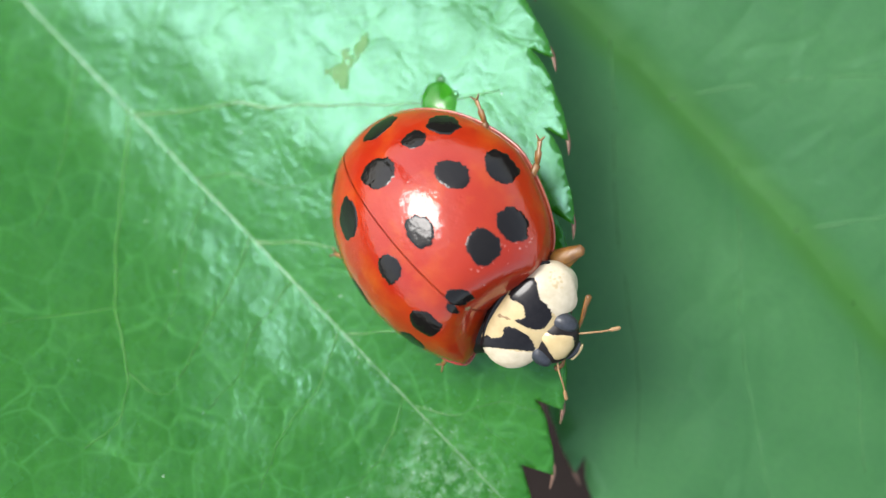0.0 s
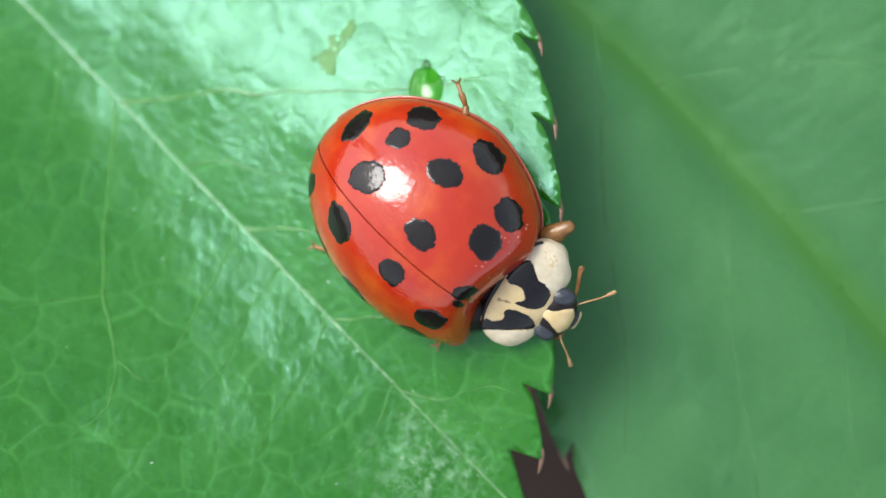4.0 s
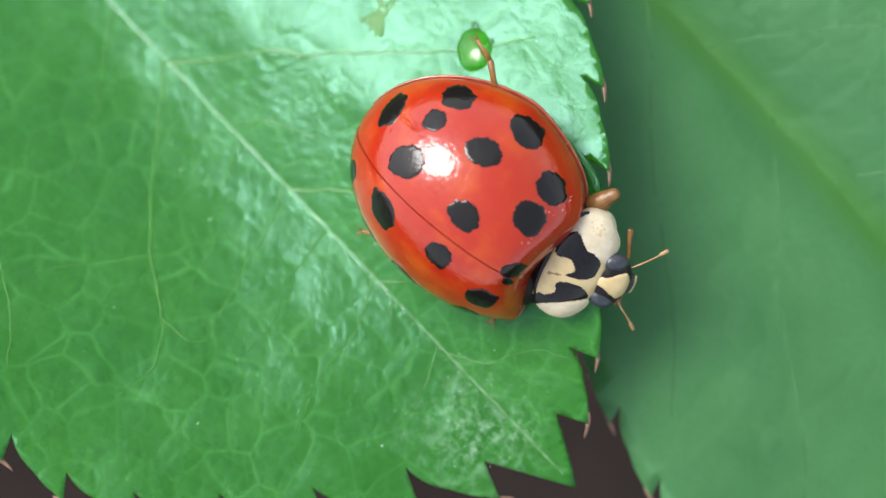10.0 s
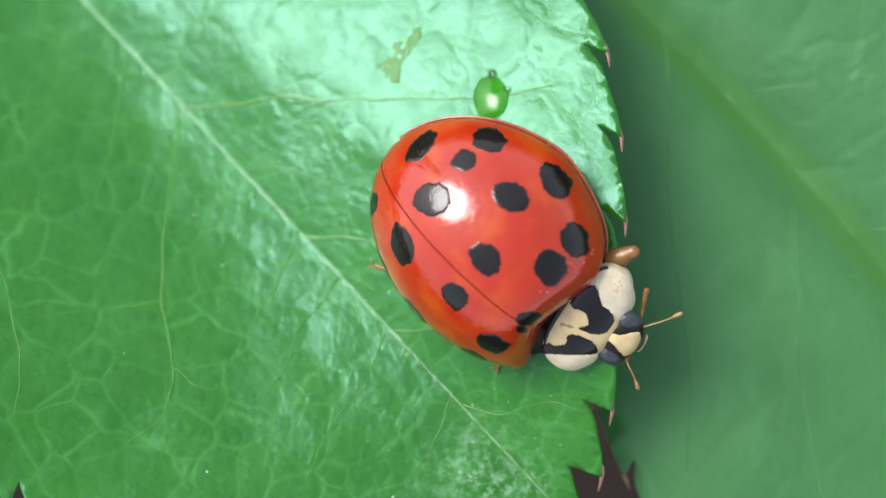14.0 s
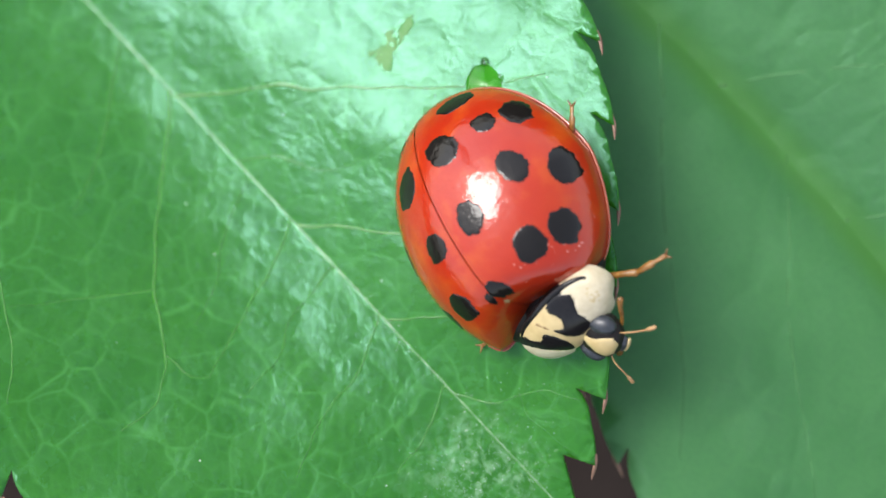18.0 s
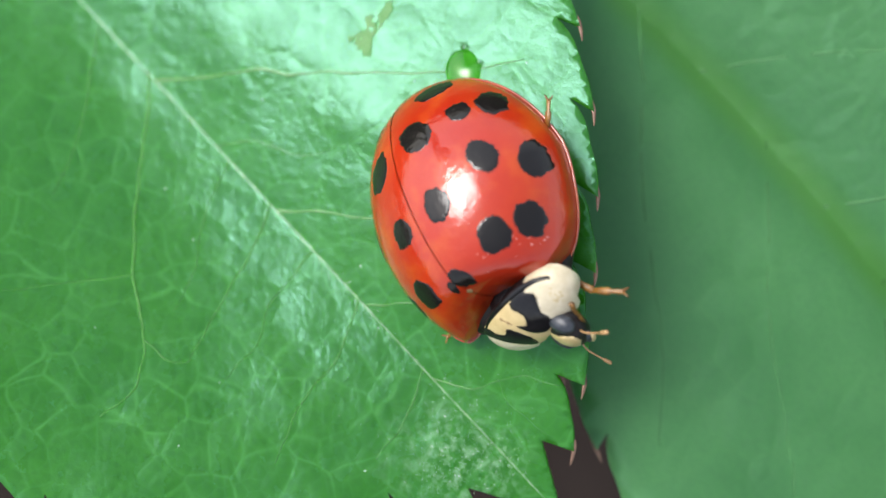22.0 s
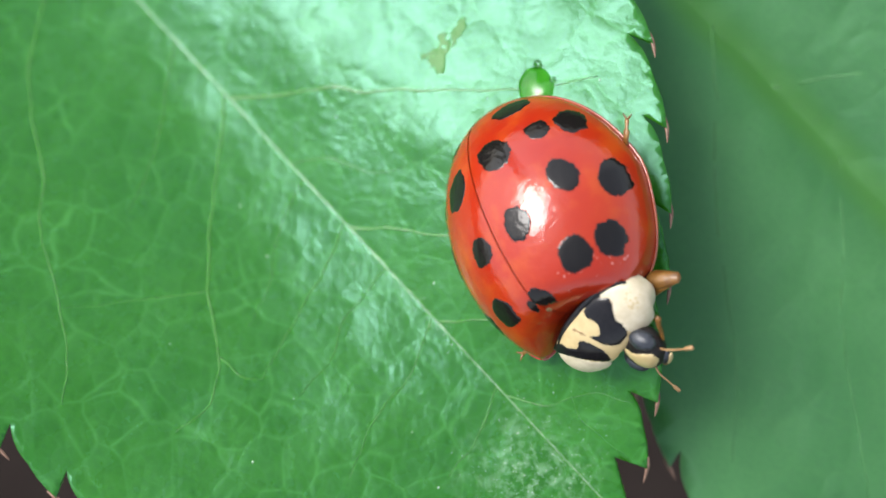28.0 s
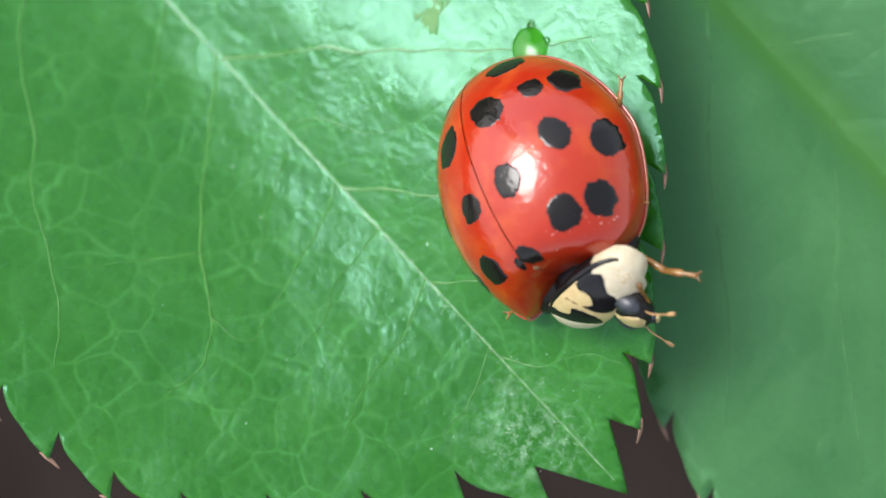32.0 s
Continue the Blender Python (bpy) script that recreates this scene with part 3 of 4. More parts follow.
def elytron(thing, name, side):
    rows, under = [], []
    n, m = 120, 60
    for i in range(n + 1):
        a = math.pi * (0.004 + 0.992 * i / n)
        xo, yo = outline(a, side)
        row, low = [], []
        for j in range(m + 1):
            f = math.sin(math.pi / 2 * j / m)
            y0 = SUTURE + side * 0.014
            x, y = xo, y0 + (yo - y0) * f
            if x > 0.8:
                s = min((x - 0.8) / 1.22, 1.0)
                x -= (2.02 - front(y)) * s * s * (3 - 2 * s)
            elif x < 0:
                x *= tail(y)
            z = shell(x, y)
            if j == m:
                z = min(z, 0.0) - 0.02
            row.append((x, y, z))
            low.append((x * 0.985, y0 + (yo * 0.975 - y0) * f, z - 0.07))
        rows.append(row)
        under.append(low[::-1])
    bm = sheet([r + u for r, u in zip(rows, under)])
    bmesh.ops.remove_doubles(bm, verts=bm.verts, dist=0.001)
    case = part(name, bm, RED, thing, "glossy orange-red wing case with black spots")
    rim = []
    for i in range(40):
        a = math.pi * (0.10 + 0.86 * i / 39)
        xo, yo = outline(a, side)
        if xo > 0.8:
            s = min((xo - 0.8) / 1.22, 1.0)
            xo -= (2.02 - front(yo)) * s * s * (3 - 2 * s)
        xo *= tail(yo) if xo < 0 else 1
        rim.append((xo * 1.005, yo * 1.005, 0.01))
    part("rim", tube(rim, [0.034 - 0.012 * abs(i / 20 - 1) for i in range(40)], 8), RIM, case, "narrow shiny turned-up edge")
    return case


def beetle():
    thing = new("ladybird")
    left, right = elytron(thing, "wing_case", 1), elytron(thing, "wing_case", -1)
    # x, y, half length, half breadth, turn
    for k, (x, y, rx, ry, turn) in enumerate((
            (-0.58, 1.55, 0.40, 0.33, 20), (0.94, 1.08, 0.36, 0.36, 60), (0.95, 1.66, 0.35, 0.40, 100), (-0.12, 0.42, 0.37, 0.29, 0), (-0.12, 2.20, 0.40, 0.37, 5),
            (-1.63, 1.88, 0.38, 0.36, -25), (-1.71, 1.37, 0.26, 0.26, 0), (-1.67, 0.46, 0.42, 0.34, 30), (-2.56, 0.86, 0.30, 0.46, 25))):
        part("spot", patch((x, y), rx, ry, turn, shell, k + 1), SPOT, left)
    for k, (x, y, rx, ry, turn) in enumerate((
            (-1.54, -0.68, 0.44, 0.36, -20), (-0.06, -0.62, 0.34, 0.30, 0), (1.14, -0.96, 0.33, 0.36, -60), (1.05, -1.66, 0.36, 0.32, -80), (-0.42, -1.80, 0.36, 0.28, -10),
            (-1.55, -1.62, 0.36, 0.30, 25), (-2.52, -0.80, 0.24, 0.40, -25))):
        part("spot", patch((x, y), rx, ry, turn, shell, k + 31), SPOT, right)
    part("spot", patch((1.30, SUTURE + 0.15), 0.31, 0.20, 12, shell, 51), SPOT, left, "small dark mark beside the scutellum")
    part("spot", patch((1.36, SUTURE - 0.14), 0.20, 0.10, -12, shell, 52), SPOT, right, "small dark mark beside the scutellum")
    rnd = random.Random(3)
    bm = bmesh.new()
    for k in range(22):
        x, y, r = rnd.gauss(1.25, 0.16), rnd.gauss(0.95, 0.42), rnd.uniform(0.007, 0.020)
        if x > 1.5:
            continue
        ring = [bm.verts.new(raised(shell, x + r * rnd.uniform(0.6, 1.5) * math.cos(a), y + r * rnd.uniform(0.6, 1.5) * math.sin(a), 0.0)) for a in (0, 1.05, 2.1, 3.14, 4.2, 5.2)]
        top = bm.verts.new(raised(shell, x, y, r * 0.6))
        for i in range(6):
            bm.faces.new((ring[i], ring[(i + 1) % 6], top))
    part("dust_flecks", bm, PINK_DUST, left, "pale dust flecks on the wing case")
    part("abdomen", blob(2.6, 2.15, 0.75, 28, 12), BELLY, thing, "black underside", mm(-0.15, 0, 0.0))
    part("scutellum", patch((1.52, SUTURE), 0.075, 0.06, 0, shell, 53, 0.05, lift=0.012), STREAK, thing, "tiny brownish triangular plate")

    part("neck", blob(0.58, 0.84, 0.64, 28, 16, 0.04, 5), BLACK, thing, "glossy black body between shield and wing cases", mm(1.80, 0.20, 0.08))
    shield = pronotum(thing)
    head = face(thing)
    legs = {n: limb(thing, *sizes) for n, sizes in LEGS.items()}
    return tagged(thing, "orange-red ladybird with many black spots, cream and black shield", "ladybird"), left, right, shield, head, legs


# thigh, shin and foot lengths, thickness, bend at the knee and at the ankle
LEGS = {
    "front_left": (1.28, 0.74, 0.74, 0.19, 0, 18), "middle_left": (1.2, 0.9, 0.5, 0.20, 8, 14), "hind_left": (1.2, 0.95, 0.5, 0.18, 14, 20),
    "front_right": (1.1, 0.8, 0.5, 0.15, -40, -20), "middle_right": (1.1, 0.8, 0.5, 0.17, -8, -14), "hind_right": (1.2, 0.9, 0.5, 0.18, -14, -20)}


def shield_height(x, y):
    return 0.80 * math.sqrt(max(0.02, 1 - ((x + 0.12) / 0.98) ** 2 - (y / 1.50) ** 2 * 0.92)) - 0.06 * x


def shield_edge(a):
    c, s = math.cos(a), math.sin(a)
    x = (0.68 - 0.10 * math.exp(-(s / 0.5) ** 2)) * math.copysign(abs(c) ** 0.75, c) if c > 0 else 0.62 * math.copysign(abs(c) ** 0.9, c)
    return x, (1.36 if s > 0 else 1.12) * math.copysign(abs(s) ** 0.82, s)


def pronotum(thing):
    rows = []
    for i in range(48):
        a = 2 * math.pi * i / 48
        xo, yo = shield_edge(a)
        rows.append([(xo * f, yo * f, shield_height(xo * f, yo * f) * (1 if k < 9 else 0.55) - (0.0 if k < 10 else 0.25)) for k, f in enumerate([0.02, 0.15, 0.3, 0.45, 0.6, 0.72, 0.82, 0.90, 0.96, 0.995, 0.97])])
    rows.append(rows[0])
    bm = sheet(rows)
    bmesh.ops.remove_doubles(bm, verts=bm.verts, dist=0.03)
    ob = part("neck_shield", bm, IVORY, thing, "cream neck shield with ivory sides and black zigzag marks")
    ob.data.materials.append(BLACK)
    for p in ob.data.polygons:
        x, y = p.center.x / MM, p.center.y / MM
        p.material_index = int(x < -0.10 and y < 0.80 and math.hypot(x / 0.62, y / 1.38) > 0.86)
    for name, mat, label, lift, pts in (
            ("cream_patch", CREAM, "cream middle of the shield", 0.003, ((-0.54, 0.40), (-0.30, 0.60), (0.10, 0.60), (0.46, 0.50), (0.60, 0.30), (0.58, 0.0), (0.60, -0.30), (0.46, -0.50), (0.10, -0.70), (-0.30, -0.86), (-0.54, -0.74), (-0.58, -0.2))),
            ("side_patch", IVORY, "ivory rounded side patch with brown smudges", 0.005, ((-0.30, 0.86), (-0.34, 1.06), (-0.16, 1.26), (0.08, 1.32), (0.36, 1.22), (0.60, 0.96), (0.70, 0.74), (0.60, 0.56), (0.42, 0.46), (0.24, 0.52), (0.0, 0.62))),
            ("side_patch", IVORY, "ivory rounded side patch", 0.005, ((-0.44, -0.90), (-0.20, -0.76), (0.20, -0.58), (0.50, -0.44), (0.60, -0.52), (0.54, -0.76), (0.30, -0.96), (0.02, -1.05), (-0.26, -1.02))),
            ("black_mark", BLACK, "black zigzag mark", 0.009, ((-0.54, 0.30), (-0.50, 0.66), (-0.30, 0.88), (-0.14, 0.84), (-0.04, 0.74), (0.08, 0.64), (0.20, 0.62), (0.32, 0.57), (0.42, 0.50), (0.49, 0.34), (0.44, 0.10), (0.24, -0.02), (-0.14, -0.06), (0.0, 0.12), (-0.06, 0.24), (-0.16, 0.30), (-0.32, 0.28), (-0.44, 0.27))),
            ("black_mark", BLACK, "black zigzag mark", 0.009, ((-0.54, -0.78), (-0.44, -0.64), (-0.30, -0.60), (-0.18, -0.48), (-0.22, -0.28), (-0.14, -0.19), (0.0, -0.15), (0.26, -0.15), (0.44, -0.24), (0.54, -0.36), (0.46, -0.46), (0.18, -0.60), (-0.16, -0.80), (-0.42, -0.96))),
            ("brown_streak", STREAK, "brown streak", 0.010, ((-0.50, -0.22), (-0.44, -0.10), (-0.34, -0.07), (-0.20, -0.05), (-0.16, -0.10), (-0.30, -0.14))),
            ("brown_dot", STREAK, "small brown dot", 0.009, ((-0.26, 0.86), (-0.21, 0.90), (-0.16, 0.87), (-0.17, 0.82), (-0.23, 0.81)))):
        part(name, plate(pts, shield_height, lift), mat, ob, label)
    rnd = random.Random(8)
    bm = bmesh.new()
    for k in range(26):
        x, y, r = rnd.gauss(0.12, 0.09), rnd.gauss(1.06, 0.07), rnd.uniform(0.012, 0.035)
        ring = [bm.verts.new(raised(shield_height, x + r * rnd.uniform(0.7, 1.4) * math.cos(a), y + r * rnd.uniform(0.7, 1.4) * math.sin(a), 0.006)) for a in (0, 1.05, 2.1, 3.14, 4.2, 5.2)]
        top = bm.verts.new(raised(shield_height, x, y, 0.010))
        for i in range(6):
            bm.faces.new((ring[i], ring[(i + 1) % 6], top))
    part("brown_smudge", bm, BROWN, ob, "faint brown speckled smudge")
    edge = [raised(shield_height, *(0.985 * c for c in shield_edge(math.pi * (0.60 + 0.62 * i / 30))), -0.02) for i in range(31)]
    part("black_edge", tube(edge, [0.035 + 0.035 * math.sin(math.pi * i / 30) for i in range(31)], 8), BLACK, ob, "shiny black hind edge")
    return ob


def plate(knots, height, lift):
    """A patch with the given uneven outline on the surface z = height(x, y)."""
    loop = [p.xy for p in smooth_path([(*k, 0) for k in (*knots, knots[0])], 6)][:-1]
    loop = [p + 0.016 * Vector((noise.noise(Vector((*(p * 9), 1))), noise.noise(Vector((*(p * 9), 5))))) for p in loop]
    low, high = [min(p[k] for p in loop) for k in (0, 1)], [max(p[k] for p in loop) for k in (0, 1)]
    inner = [Vector((x, y)) for x in np.arange(low[0], high[0], 0.05) for y in np.arange(low[1], high[1], 0.05)]
    verts, _, faces, *_ = delaunay_2d_cdt(loop + inner, [], [list(range(len(loop)))], 1, 1e-5)
    bm = bmesh.new()
    edge = {(round(p.x, 4), round(p.y, 4)) for p in loop}
    vs = [bm.verts.new(raised(height, v.x, v.y, -0.004 if (round(v.x, 4), round(v.y, 4)) in edge else lift)) for v in verts]
    for f in faces:
        bm.faces.new([vs[k] for k in f])
    bmesh.ops.delete(bm, geom=[v for v in bm.verts if not v.link_faces], context="VERTS")
    return bm


def face(thing):
    ob = part("head", blob(0.48, 0.58, 0.34, 24, 14, 0.05, 3), BELLY, thing, "small black head with a cream face")
    top = lambda x, y: 0.34 * math.sqrt(max(0.02, 1 - (x / 0.48) ** 2 - (y / 0.58) ** 2))
    part("face_plate", plate(((-0.34, 0.07), (-0.10, 0.14), (0.10, 0.25), (0.26, 0.30), (0.38, 0.20), (0.41, 0.0), (0.38, -0.20), (0.26, -0.30), (0.10, -0.25), (-0.10, -0.14), (-0.34, -0.07)), top, 0.014), CREAM, ob, "cream face plate")
    for s in (1, -1):
        part("eye", blob(0.30, 0.20, 0.20, 20, 14), EYE, ob, "slate-black eye", mm(-0.04, s * 0.42, 0.12, 0, 0, s * 14))
        pts = smooth_path([(0.30, s * 0.34, 0.06), (0.48, s * 0.52, 0.10), (0.72, s * 0.72, 0.06), (0.95, s * 0.95, 0.0)], 6)
        n = len(pts)
        part("antenna", tube(pts, [0.017 + (0.022 if i > n - 5 else 0.0) + 0.006 * (i % 2) for i in range(n)], 8), AMBER, ob, "thin jointed amber antenna with a club")
        joints = [(0.30, s * 0.30, -0.14), (0.24, s * 0.62, -0.12), (0.14, s * 0.88, -0.10), (0.08, s * 1.10, -0.12)] if s > 0 else [(0.36, -0.20, -0.10), (0.46, -0.38, -0.14), (0.46, -0.52, -0.18), (0.42, -0.60, -0.22)]
        pts = smooth_path(joints, 5)
        part("palp", tube(pts, [0.040 + 0.030 * (i / 15) ** 1.5 - 0.012 * (i in (5, 10)) for i in range(len(pts))], 8, None, 0.75), LEG, ob, "jointed amber mouth palp")
    part("throat", blob(0.48, 0.46, 0.32, 20, 12), BELLY, ob, "black neck behind the head", mm(-0.46, 0, -0.05))
    part("upper_lip", blob(0.12, 0.24, 0.10, 14, 8), EYE, ob, "dark upper lip", mm(0.45, 0, -0.02))
    part("lip_edge", blob(0.06, 0.22, 0.07, 14, 8), CREAM, ob, "pale lip edge", mm(0.55, 0, -0.05))
    return ob


def limb(thing, thigh, shin, foot, thick, knee, ankle):
    """A leg; its origin is the hip, local x runs out along the thigh. The shin, with its foot, has its origin at the knee."""
    pts = smooth_path([(0, 0, 0), (0.5 * thigh, 0, 0.06), (thigh, 0, 0.05)], 5)
    n = len(pts)
    ob = part("leg", tube(pts, [thick * (0.62 + 0.5 * math.sin(math.pi * (i / (n - 1)) ** 0.9)) for i in range(n)], 10, None, 0.7), LEG, thing, "amber-brown jointed leg")
    lower = part("shin", tube([(0, 0, 0), (0.2 * shin, 0.02, 0), (0.6 * shin, 0.02, 0), (shin, 0, -0.02)], [0.5 * thick, 0.36 * thick, 0.36 * thick, 0.44 * thick], 8, None, 0.8),
                 LEG, ob, "", mm(thigh, 0, 0.05, 0, 0, knee))
    a = radians(ankle)
    d = Vector((math.cos(a), math.sin(a), 0))
    p = Vector((shin, 0, -0.02))
    toes = [p, p + d * foot * 0.3, p + d * foot * 0.55, p + d * foot * 0.62, p + d * foot]
    bm = tube(toes, [0.28 * thick, 0.40 * thick, 0.44 * thick, 0.22 * thick, 0.3 * thick], 8, None, 0.6)
    for s in (1, -1):
        w = Vector((-d.y, d.x, 0)) * s * 0.07
        tube([toes[-1], toes[-1] + d * 0.08 + w, toes[-1] + d * 0.13 + w * 1.5], [0.03, 0.02, 0.006], 6, bm)
    foot_ob = part("foot", bm, LEG, ob, "hairy amber foot with two claws")
    foot_ob.matrix_basis = lower.matrix_basis
    ob["reach"] = thigh + shin + foot
    return ob


ladybird, left_case, right_case, shield, head, legs = beetle()

CRAWL = [
    (0, 0.94, 0.96, 1.07, 20.9, -13.9, -48.8),
    (0.5, 0.76, 0.82, 1.06, 19.4, -3.3, -41.7),
    (1, 0.84, 0.92, 1.04, 19.9, -7.0, -40.2),
    (1.5, 0.90, 0.95, 1.06, 20.8, -7.5, -42.5),
    (2, 0.87, 0.91, 1.02, 21.1, -5.8, -41.8),
    (2.5, 0.86, 0.95, 1.01, 21.5, -5.3, -41.3),
    (3, 0.85, 0.96, 1.01, 20.4, -5.5, -41.4),
    (3.5, 0.86, 0.96, 1.01, 20.7, -3.6, -41.7),
    (5.5, 0.87, 1.07, 0.94, 19.9, 5.7, -42.6),
    (6, 0.86, 0.95, 0.92, 19.7, 5.0, -40.6),
    (6.5, 0.82, 0.93, 0.88, 18.6, 4.4, -41.7),
    (7, 0.83, 0.80, 0.88, 19.7, 3.8, -40.7),
    (7.5, 0.84, 0.75, 0.89, 21.0, 2.5, -40.4),
    (8, 0.86, 0.74, 0.92, 21.9, 1.2, -39.9),
    (8.5, 0.82, 0.78, 0.98, 21.8, 2.1, -38.7),
    (9, 0.75, 0.65, 1.02, 21.6, -0.3, -36.9),
    (9.5, 0.80, 0.65, 1.05, 21.6, -0.1, -36.9),
    (10, 0.82, 0.68, 1.05, 22.9, -0.8, -37.2),
    (10.5, 0.80, 0.67, 1.05, 22.2, -0.1, -37.5),
    (11, 0.79, 0.67, 1.06, 22.7, 0.1, -37.6),
    (11.5, 0.77, 0.70, 1.07, 22.2, 2.2, -37.7),
    (12, 0.79, 0.74, 1.07, 21.4, 2.0, -39.3),
    (12.5, 0.85, 0.74, 1.06, 23.6, 0.8, -39.2),
    (13, 0.86, 0.70, 1.04, 23.0, 0.3, -38.8),
    (13.5, 0.89, 0.75, 0.99, 21.2, 0.4, -40.2),
    (14, 0.87, 0.78, 0.96, 20.5, 1.4, -41.9),
    (14.5, 0.82, 0.80, 0.95, 20.6, 1.9, -42.3),
    (16.5, 0.81, 0.70, 0.89, 20.2, 1.4, -39.7),
    (17, 0.83, 0.65, 0.88, 19.2, 1.0, -40.3),
    (17.5, 0.85, 0.71, 0.87, 19.0, 0.1, -43.6),
    (18, 1.26, 0.97, 0.81, 28.0, -13.0, -59.2),
    (18.5, 1.19, 0.96, 0.75, 30.8, -15.8, -63.6),
    (19, 1.14, 0.97, 0.74, 30.8, -15.9, -64.2),
    (19.5, 1.15, 0.97, 0.73, 30.8, -15.4, -63.7),
    (20, 1.15, 0.92, 0.73, 30.7, -14.4, -65.4),
    (20.5, 1.10, 0.89, 0.79, 30.6, -15.5, -65.4),
    (21, 1.07, 0.90, 0.83, 31.5, -16.9, -66.0),
    (21.5, 1.11, 0.84, 0.85, 31.9, -16.5, -65.2),
    (22, 1.11, 0.84, 0.84, 30.1, -15.8, -63.3),
    (22.5, 1.12, 0.84, 0.83, 30.8, -16.2, -64.3),
    (23, 1.03, 0.84, 0.82, 29.5, -15.4, -64.1),
    (23.5, 1.08, 0.85, 0.82, 30.2, -14.8, -64.4),
    (24, 1.16, 0.84, 0.83, 29.0, -15.0, -62.7),
    (24.5, 1.17, 0.86, 0.81, 29.6, -14.1, -63.1),
    (25, 1.16, 0.85, 0.79, 29.5, -14.4, -63.3),
    (25.5, 1.16, 0.86, 0.79, 29.3, -14.1, -63.1),
    (27.5, 1.17, 0.84, 0.85, 28.1, -14.1, -63.1),
    (28, 1.17, 0.83, 0.86, 28.1, -14.2, -62.9),
    (28.5, 1.16, 0.82, 0.86, 28.0, -14.5, -62.7),
    (29, 1.17, 0.82, 0.85, 27.9, -14.1, -62.7),
    (29.5, 1.17, 0.80, 0.88, 27.6, -14.7, -62.6),
    (30, 1.19, 0.85, 0.87, 26.6, -14.7, -60.2),
    (30.5, 1.10, 0.90, 0.89, 28.5, -16.2, -65.0),
    (31, 1.11, 0.83, 0.89, 28.9, -16.4, -65.5),
    (31.5, 1.10, 0.84, 0.89, 27.5, -15.6, -64.1),
    (32, 1.10, 0.84, 0.87, 28.1, -15.4, -64.8),
]


# hind leg while it strokes the wing case: time, where it comes out under the rim, its heading, how far it reaches out
STROKES = [
    (0, -1.19, 2.29, 127, 0.5), (0.5, -0.88, 2.5, 137, 0.7), (1, -0.34, 2.4, 98, 1.15), (1.5, -0.84, 2.45, 110, 0.95), (2, -0.42, 2.4, 96, 1.1), (2.5, -1.4, 2.2, 120, 0.65),
    (3, -0.9, 2.1, 120, -0.3), (3.5, -0.64, 2.4, 120, 1.0), (4.2, -1.2, 2.2, 120, 0.4), (5.5, -0.9, 2.1, 115, -0.3), (6, -1.19, 2.4, 114, 0.9), (6.5, -1.55, 2.2, 132, 0.5), (7, -0.1, 2.3, 112, 0.25), (7.5, -0.17, 2.4, 136, 1.3), (8, 0.06, 2.5, 132, 1.4),
    (8.5, -0.9, 2.5, 170, 1.2), (9, 0.0, 2.35, 105, 0.25), (9.5, -0.5, 2.45, 108, 1.3), (10, -1.3, 2.3, 129, 0.9), (10.5, -0.1, 2.3, 108, 0.1), (11, -0.09, 2.4, 109, 0.6), (11.5, -1.32, 2.25, 95, 0.5), (12, -0.3, 2.3, 105, 0.1),
    (12.5, -0.64, 2.4, 105, 1.1), (13, -0.48, 2.35, 128, 1.2), (13.5, -1.4, 2.2, 125, 0.2), (14, -0.4, 2.3, 110, 0.15), (14.5, -0.9, 2.1, 110, -0.2), (15.5, -0.9, 2.3, 112, 0.8), (16.5, -1.18, 2.35, 115, 0.75), (17, -0.95, 2.4, 107, 0.4), (17.5, -1.1, 2.4, 110, 1.0),
    (18, -0.68, 2.1, 115, 0.75), (32, -0.68, 2.1, 115, 0.75)]
# front leg while it cleans the face: time, heading of the thigh, bend of the shin, how far the hip is drawn in
RUBS = [
    (0, 66, -158, 0), (17.3, 66, -158, 0), (18, 68, -2, 0.7), (18.5, 58, -36, 0), (19, 50, -36, 0), (19.5, 62, -44, 0.1), (20, 52, -40, 0.4), (20.5, 58, -50, 0.4), (21, 52, -42, 0.1), (21.5, 58, -54, 0.2), (22, 70, -30, 0.9),
    (22.5, 72, -24, 0.9), (23, 54, -44, 0.1), (23.5, 68, -24, 0.9), (24, 66, -158, 0), (29.4, 66, -158, 0), (30, 64, -6, 0.95), (30.5, 56, -36, 0.2), (31, 50, -40, 0), (31.5, 62, -42, 0.4), (32, 70, -34, 0.75)]


def reach_out(leg, x, y, heading, out):
    """The pose of a leg whose toes stand out millimetres beyond the rim at x, y."""
    back = leg["reach"] * 0.97 - out
    a = radians(heading)
    return mm(x - math.cos(a) * back, y - math.sin(a) * back, -0.22, 0, -7, heading - 6)


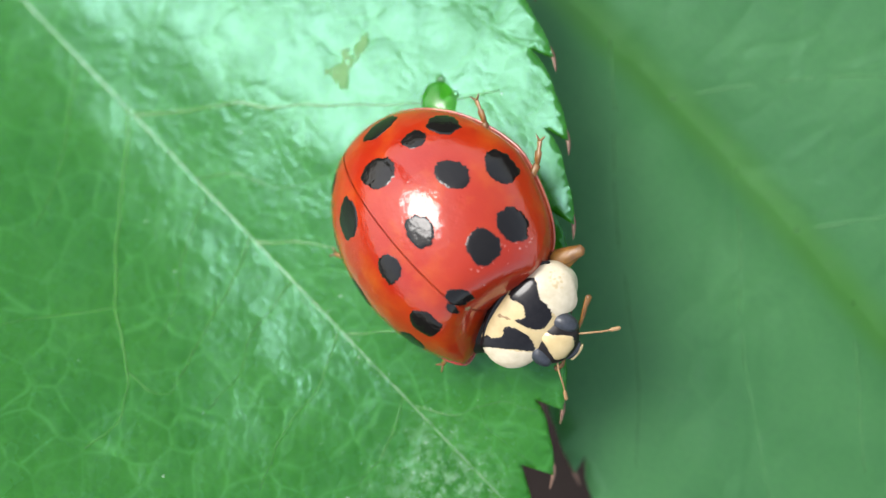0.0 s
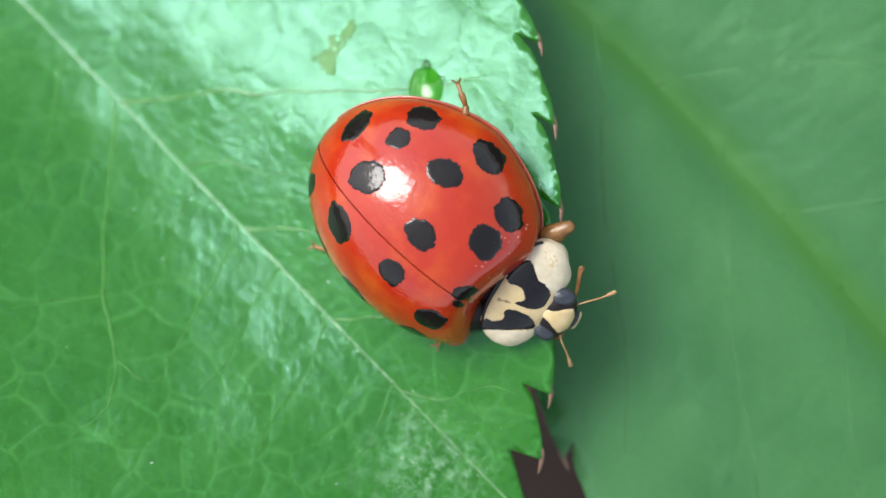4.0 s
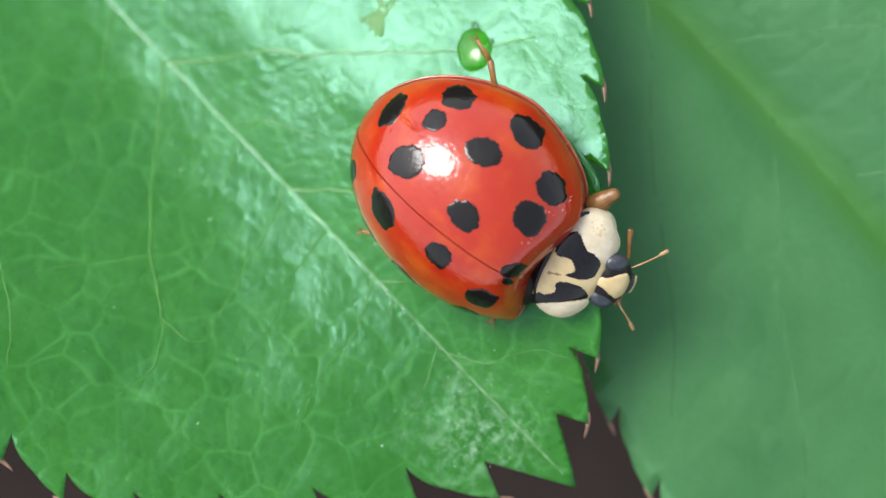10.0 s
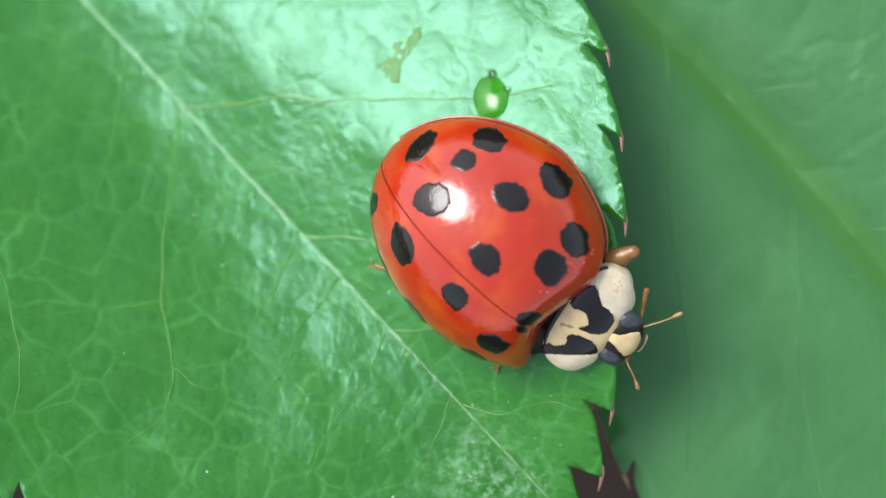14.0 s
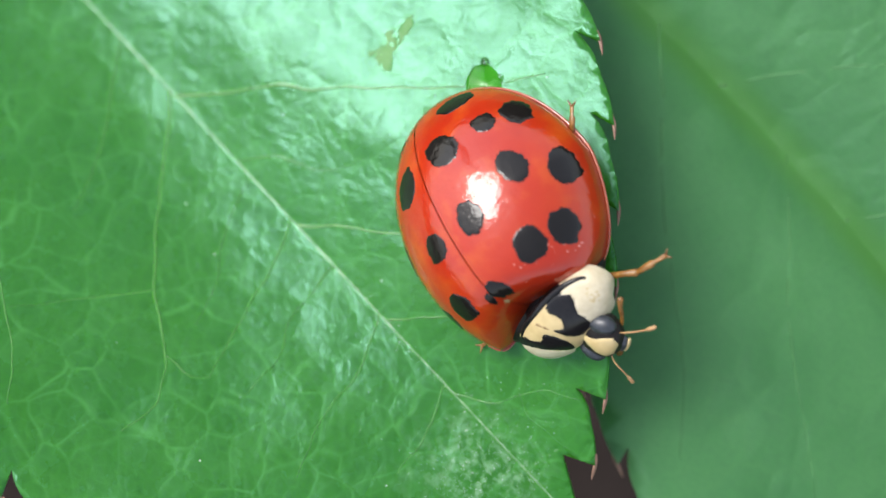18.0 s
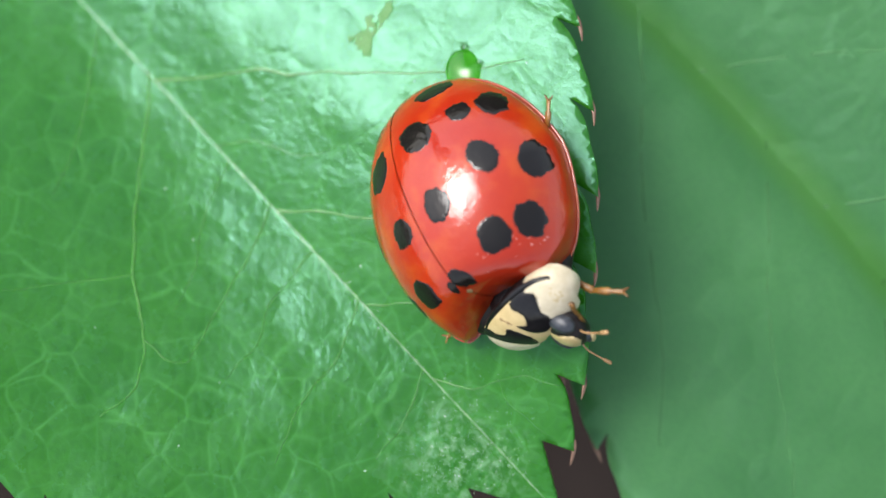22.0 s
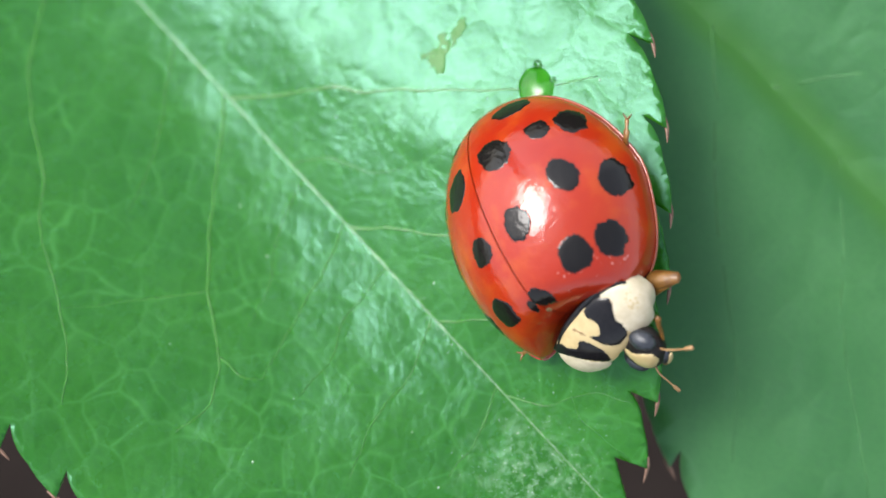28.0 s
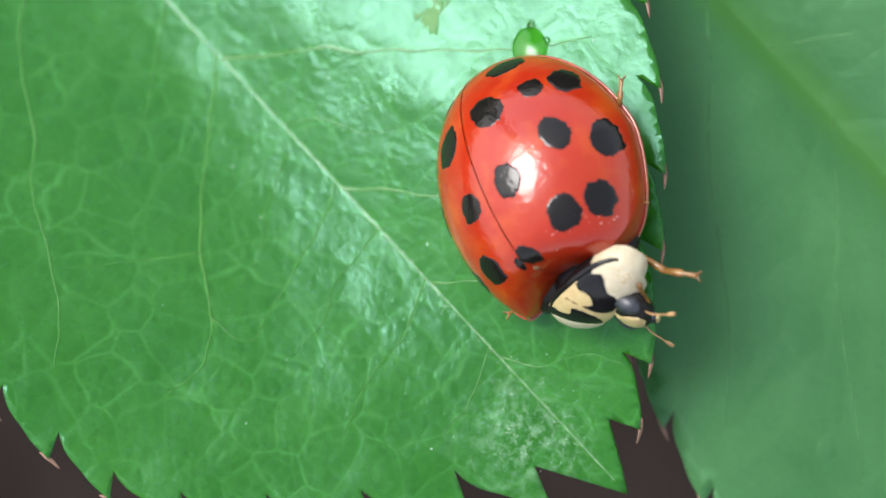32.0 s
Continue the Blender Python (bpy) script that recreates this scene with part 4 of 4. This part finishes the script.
def motions():
    walk(ladybird, [(t, mm(x, y, z + LEAF_Z, rx, ry, rz)) for t, x, y, z, rx, ry, rz in CRAWL])
    ahead = mm(2.25, 0.22, -0.05, 0, 6, 11)
    bowed = [(t, mm(2.03 + 0.004 * (bow - 21), 0.22 + 0.008 * (roll - 11), 0.13, roll, bow, 18)) for t, roll, bow in (
        (18, 20, 30), (18.6, 28, 36), (20, 29, 37), (22, 25, 33), (23, 28, 36), (24, 16, 25), (28, 14, 23), (29, 11, 22), (30, 11, 22), (30.5, 24, 34), (31, 29, 37), (32, 27, 34))]
    walk(shield, [(0, ahead), (17.3, ahead), *bowed])
    ahead, turned = mm(2.99, 0.43, 0.06, 0, 20, 14), mm(2.86, 0.70, 0.02, 58, 14, 32)
    walk(head, [(0, mm(2.94, 0.34, 0.10, 0, 20, 8)), (3.5, mm(2.96, 0.36, 0.10, 0, 20, 10)), (5.5, ahead), (17.3, ahead), (18, mm(2.90, 0.60, 0.05, 34, 16, 28)), (18.6, turned),
                (24, turned), (28, mm(2.88, 0.66, 0.04, 46, 15, 30)), (30, mm(2.88, 0.64, 0.04, 42, 15, 30)), (30.6, turned), (32, turned)])
    shut, ajar = mm(0, 0, 0), mm(0, -0.025, 0.0, 0.6, 0, -0.3)
    walk(right_case, [(0, shut), (4.2, shut), (5.2, ajar), (6, ajar), (6.6, shut), (32, shut)])
    walk(legs["hind_left"], [(t, reach_out(legs["hind_left"], *row)) for t, *row in STROKES])
    step = [(0, 0.14, 2.35, 109, 0.6), (0.5, 0.3, 2.2, 90, 0.1), (1, 0.38, 2.35, 60, 0.6), (1.5, 0.5, 2.0, 70, -0.2), (7, 0.5, 2.0, 80, -0.2), (7.5, 0.5, 2.25, 80, 0.2), (8, 0.57, 2.25, 70, 0.2), (8.5, 0.6, 2.2, 70, 0.0), (29.5, 0.9, 1.9, 80, -0.1), (30, 1.55, 1.8, 82, 1.4), (30.5, 1.2, 1.9, 80, 0.0), (32, 1.2, 1.9, 80, 0.0)]
    walk(legs["middle_left"], [(t, reach_out(legs["middle_left"], *row)) for t, *row in step])
    front = legs["front_left"]
    walk(front, [(t, mm(1.55, 0.85 - inset, -0.15, 0, -6, a)) for t, a, b, inset in RUBS])
    for piece in front.children:
        walk(piece, [(t, mm(1.25, 0, 0.05, 0, 0, b)) for t, a, b, _ in RUBS])
    for name, x, y, heading, out in (("front_right", 2.2, -0.9, -22, 0.35), ("middle_right", 0.6, -2.0, -75, -0.1), ("hind_right", -0.9, -2.2, -118, 0.35)):
        legs[name].matrix_basis = reach_out(legs[name], x, y, heading, out)


motions()
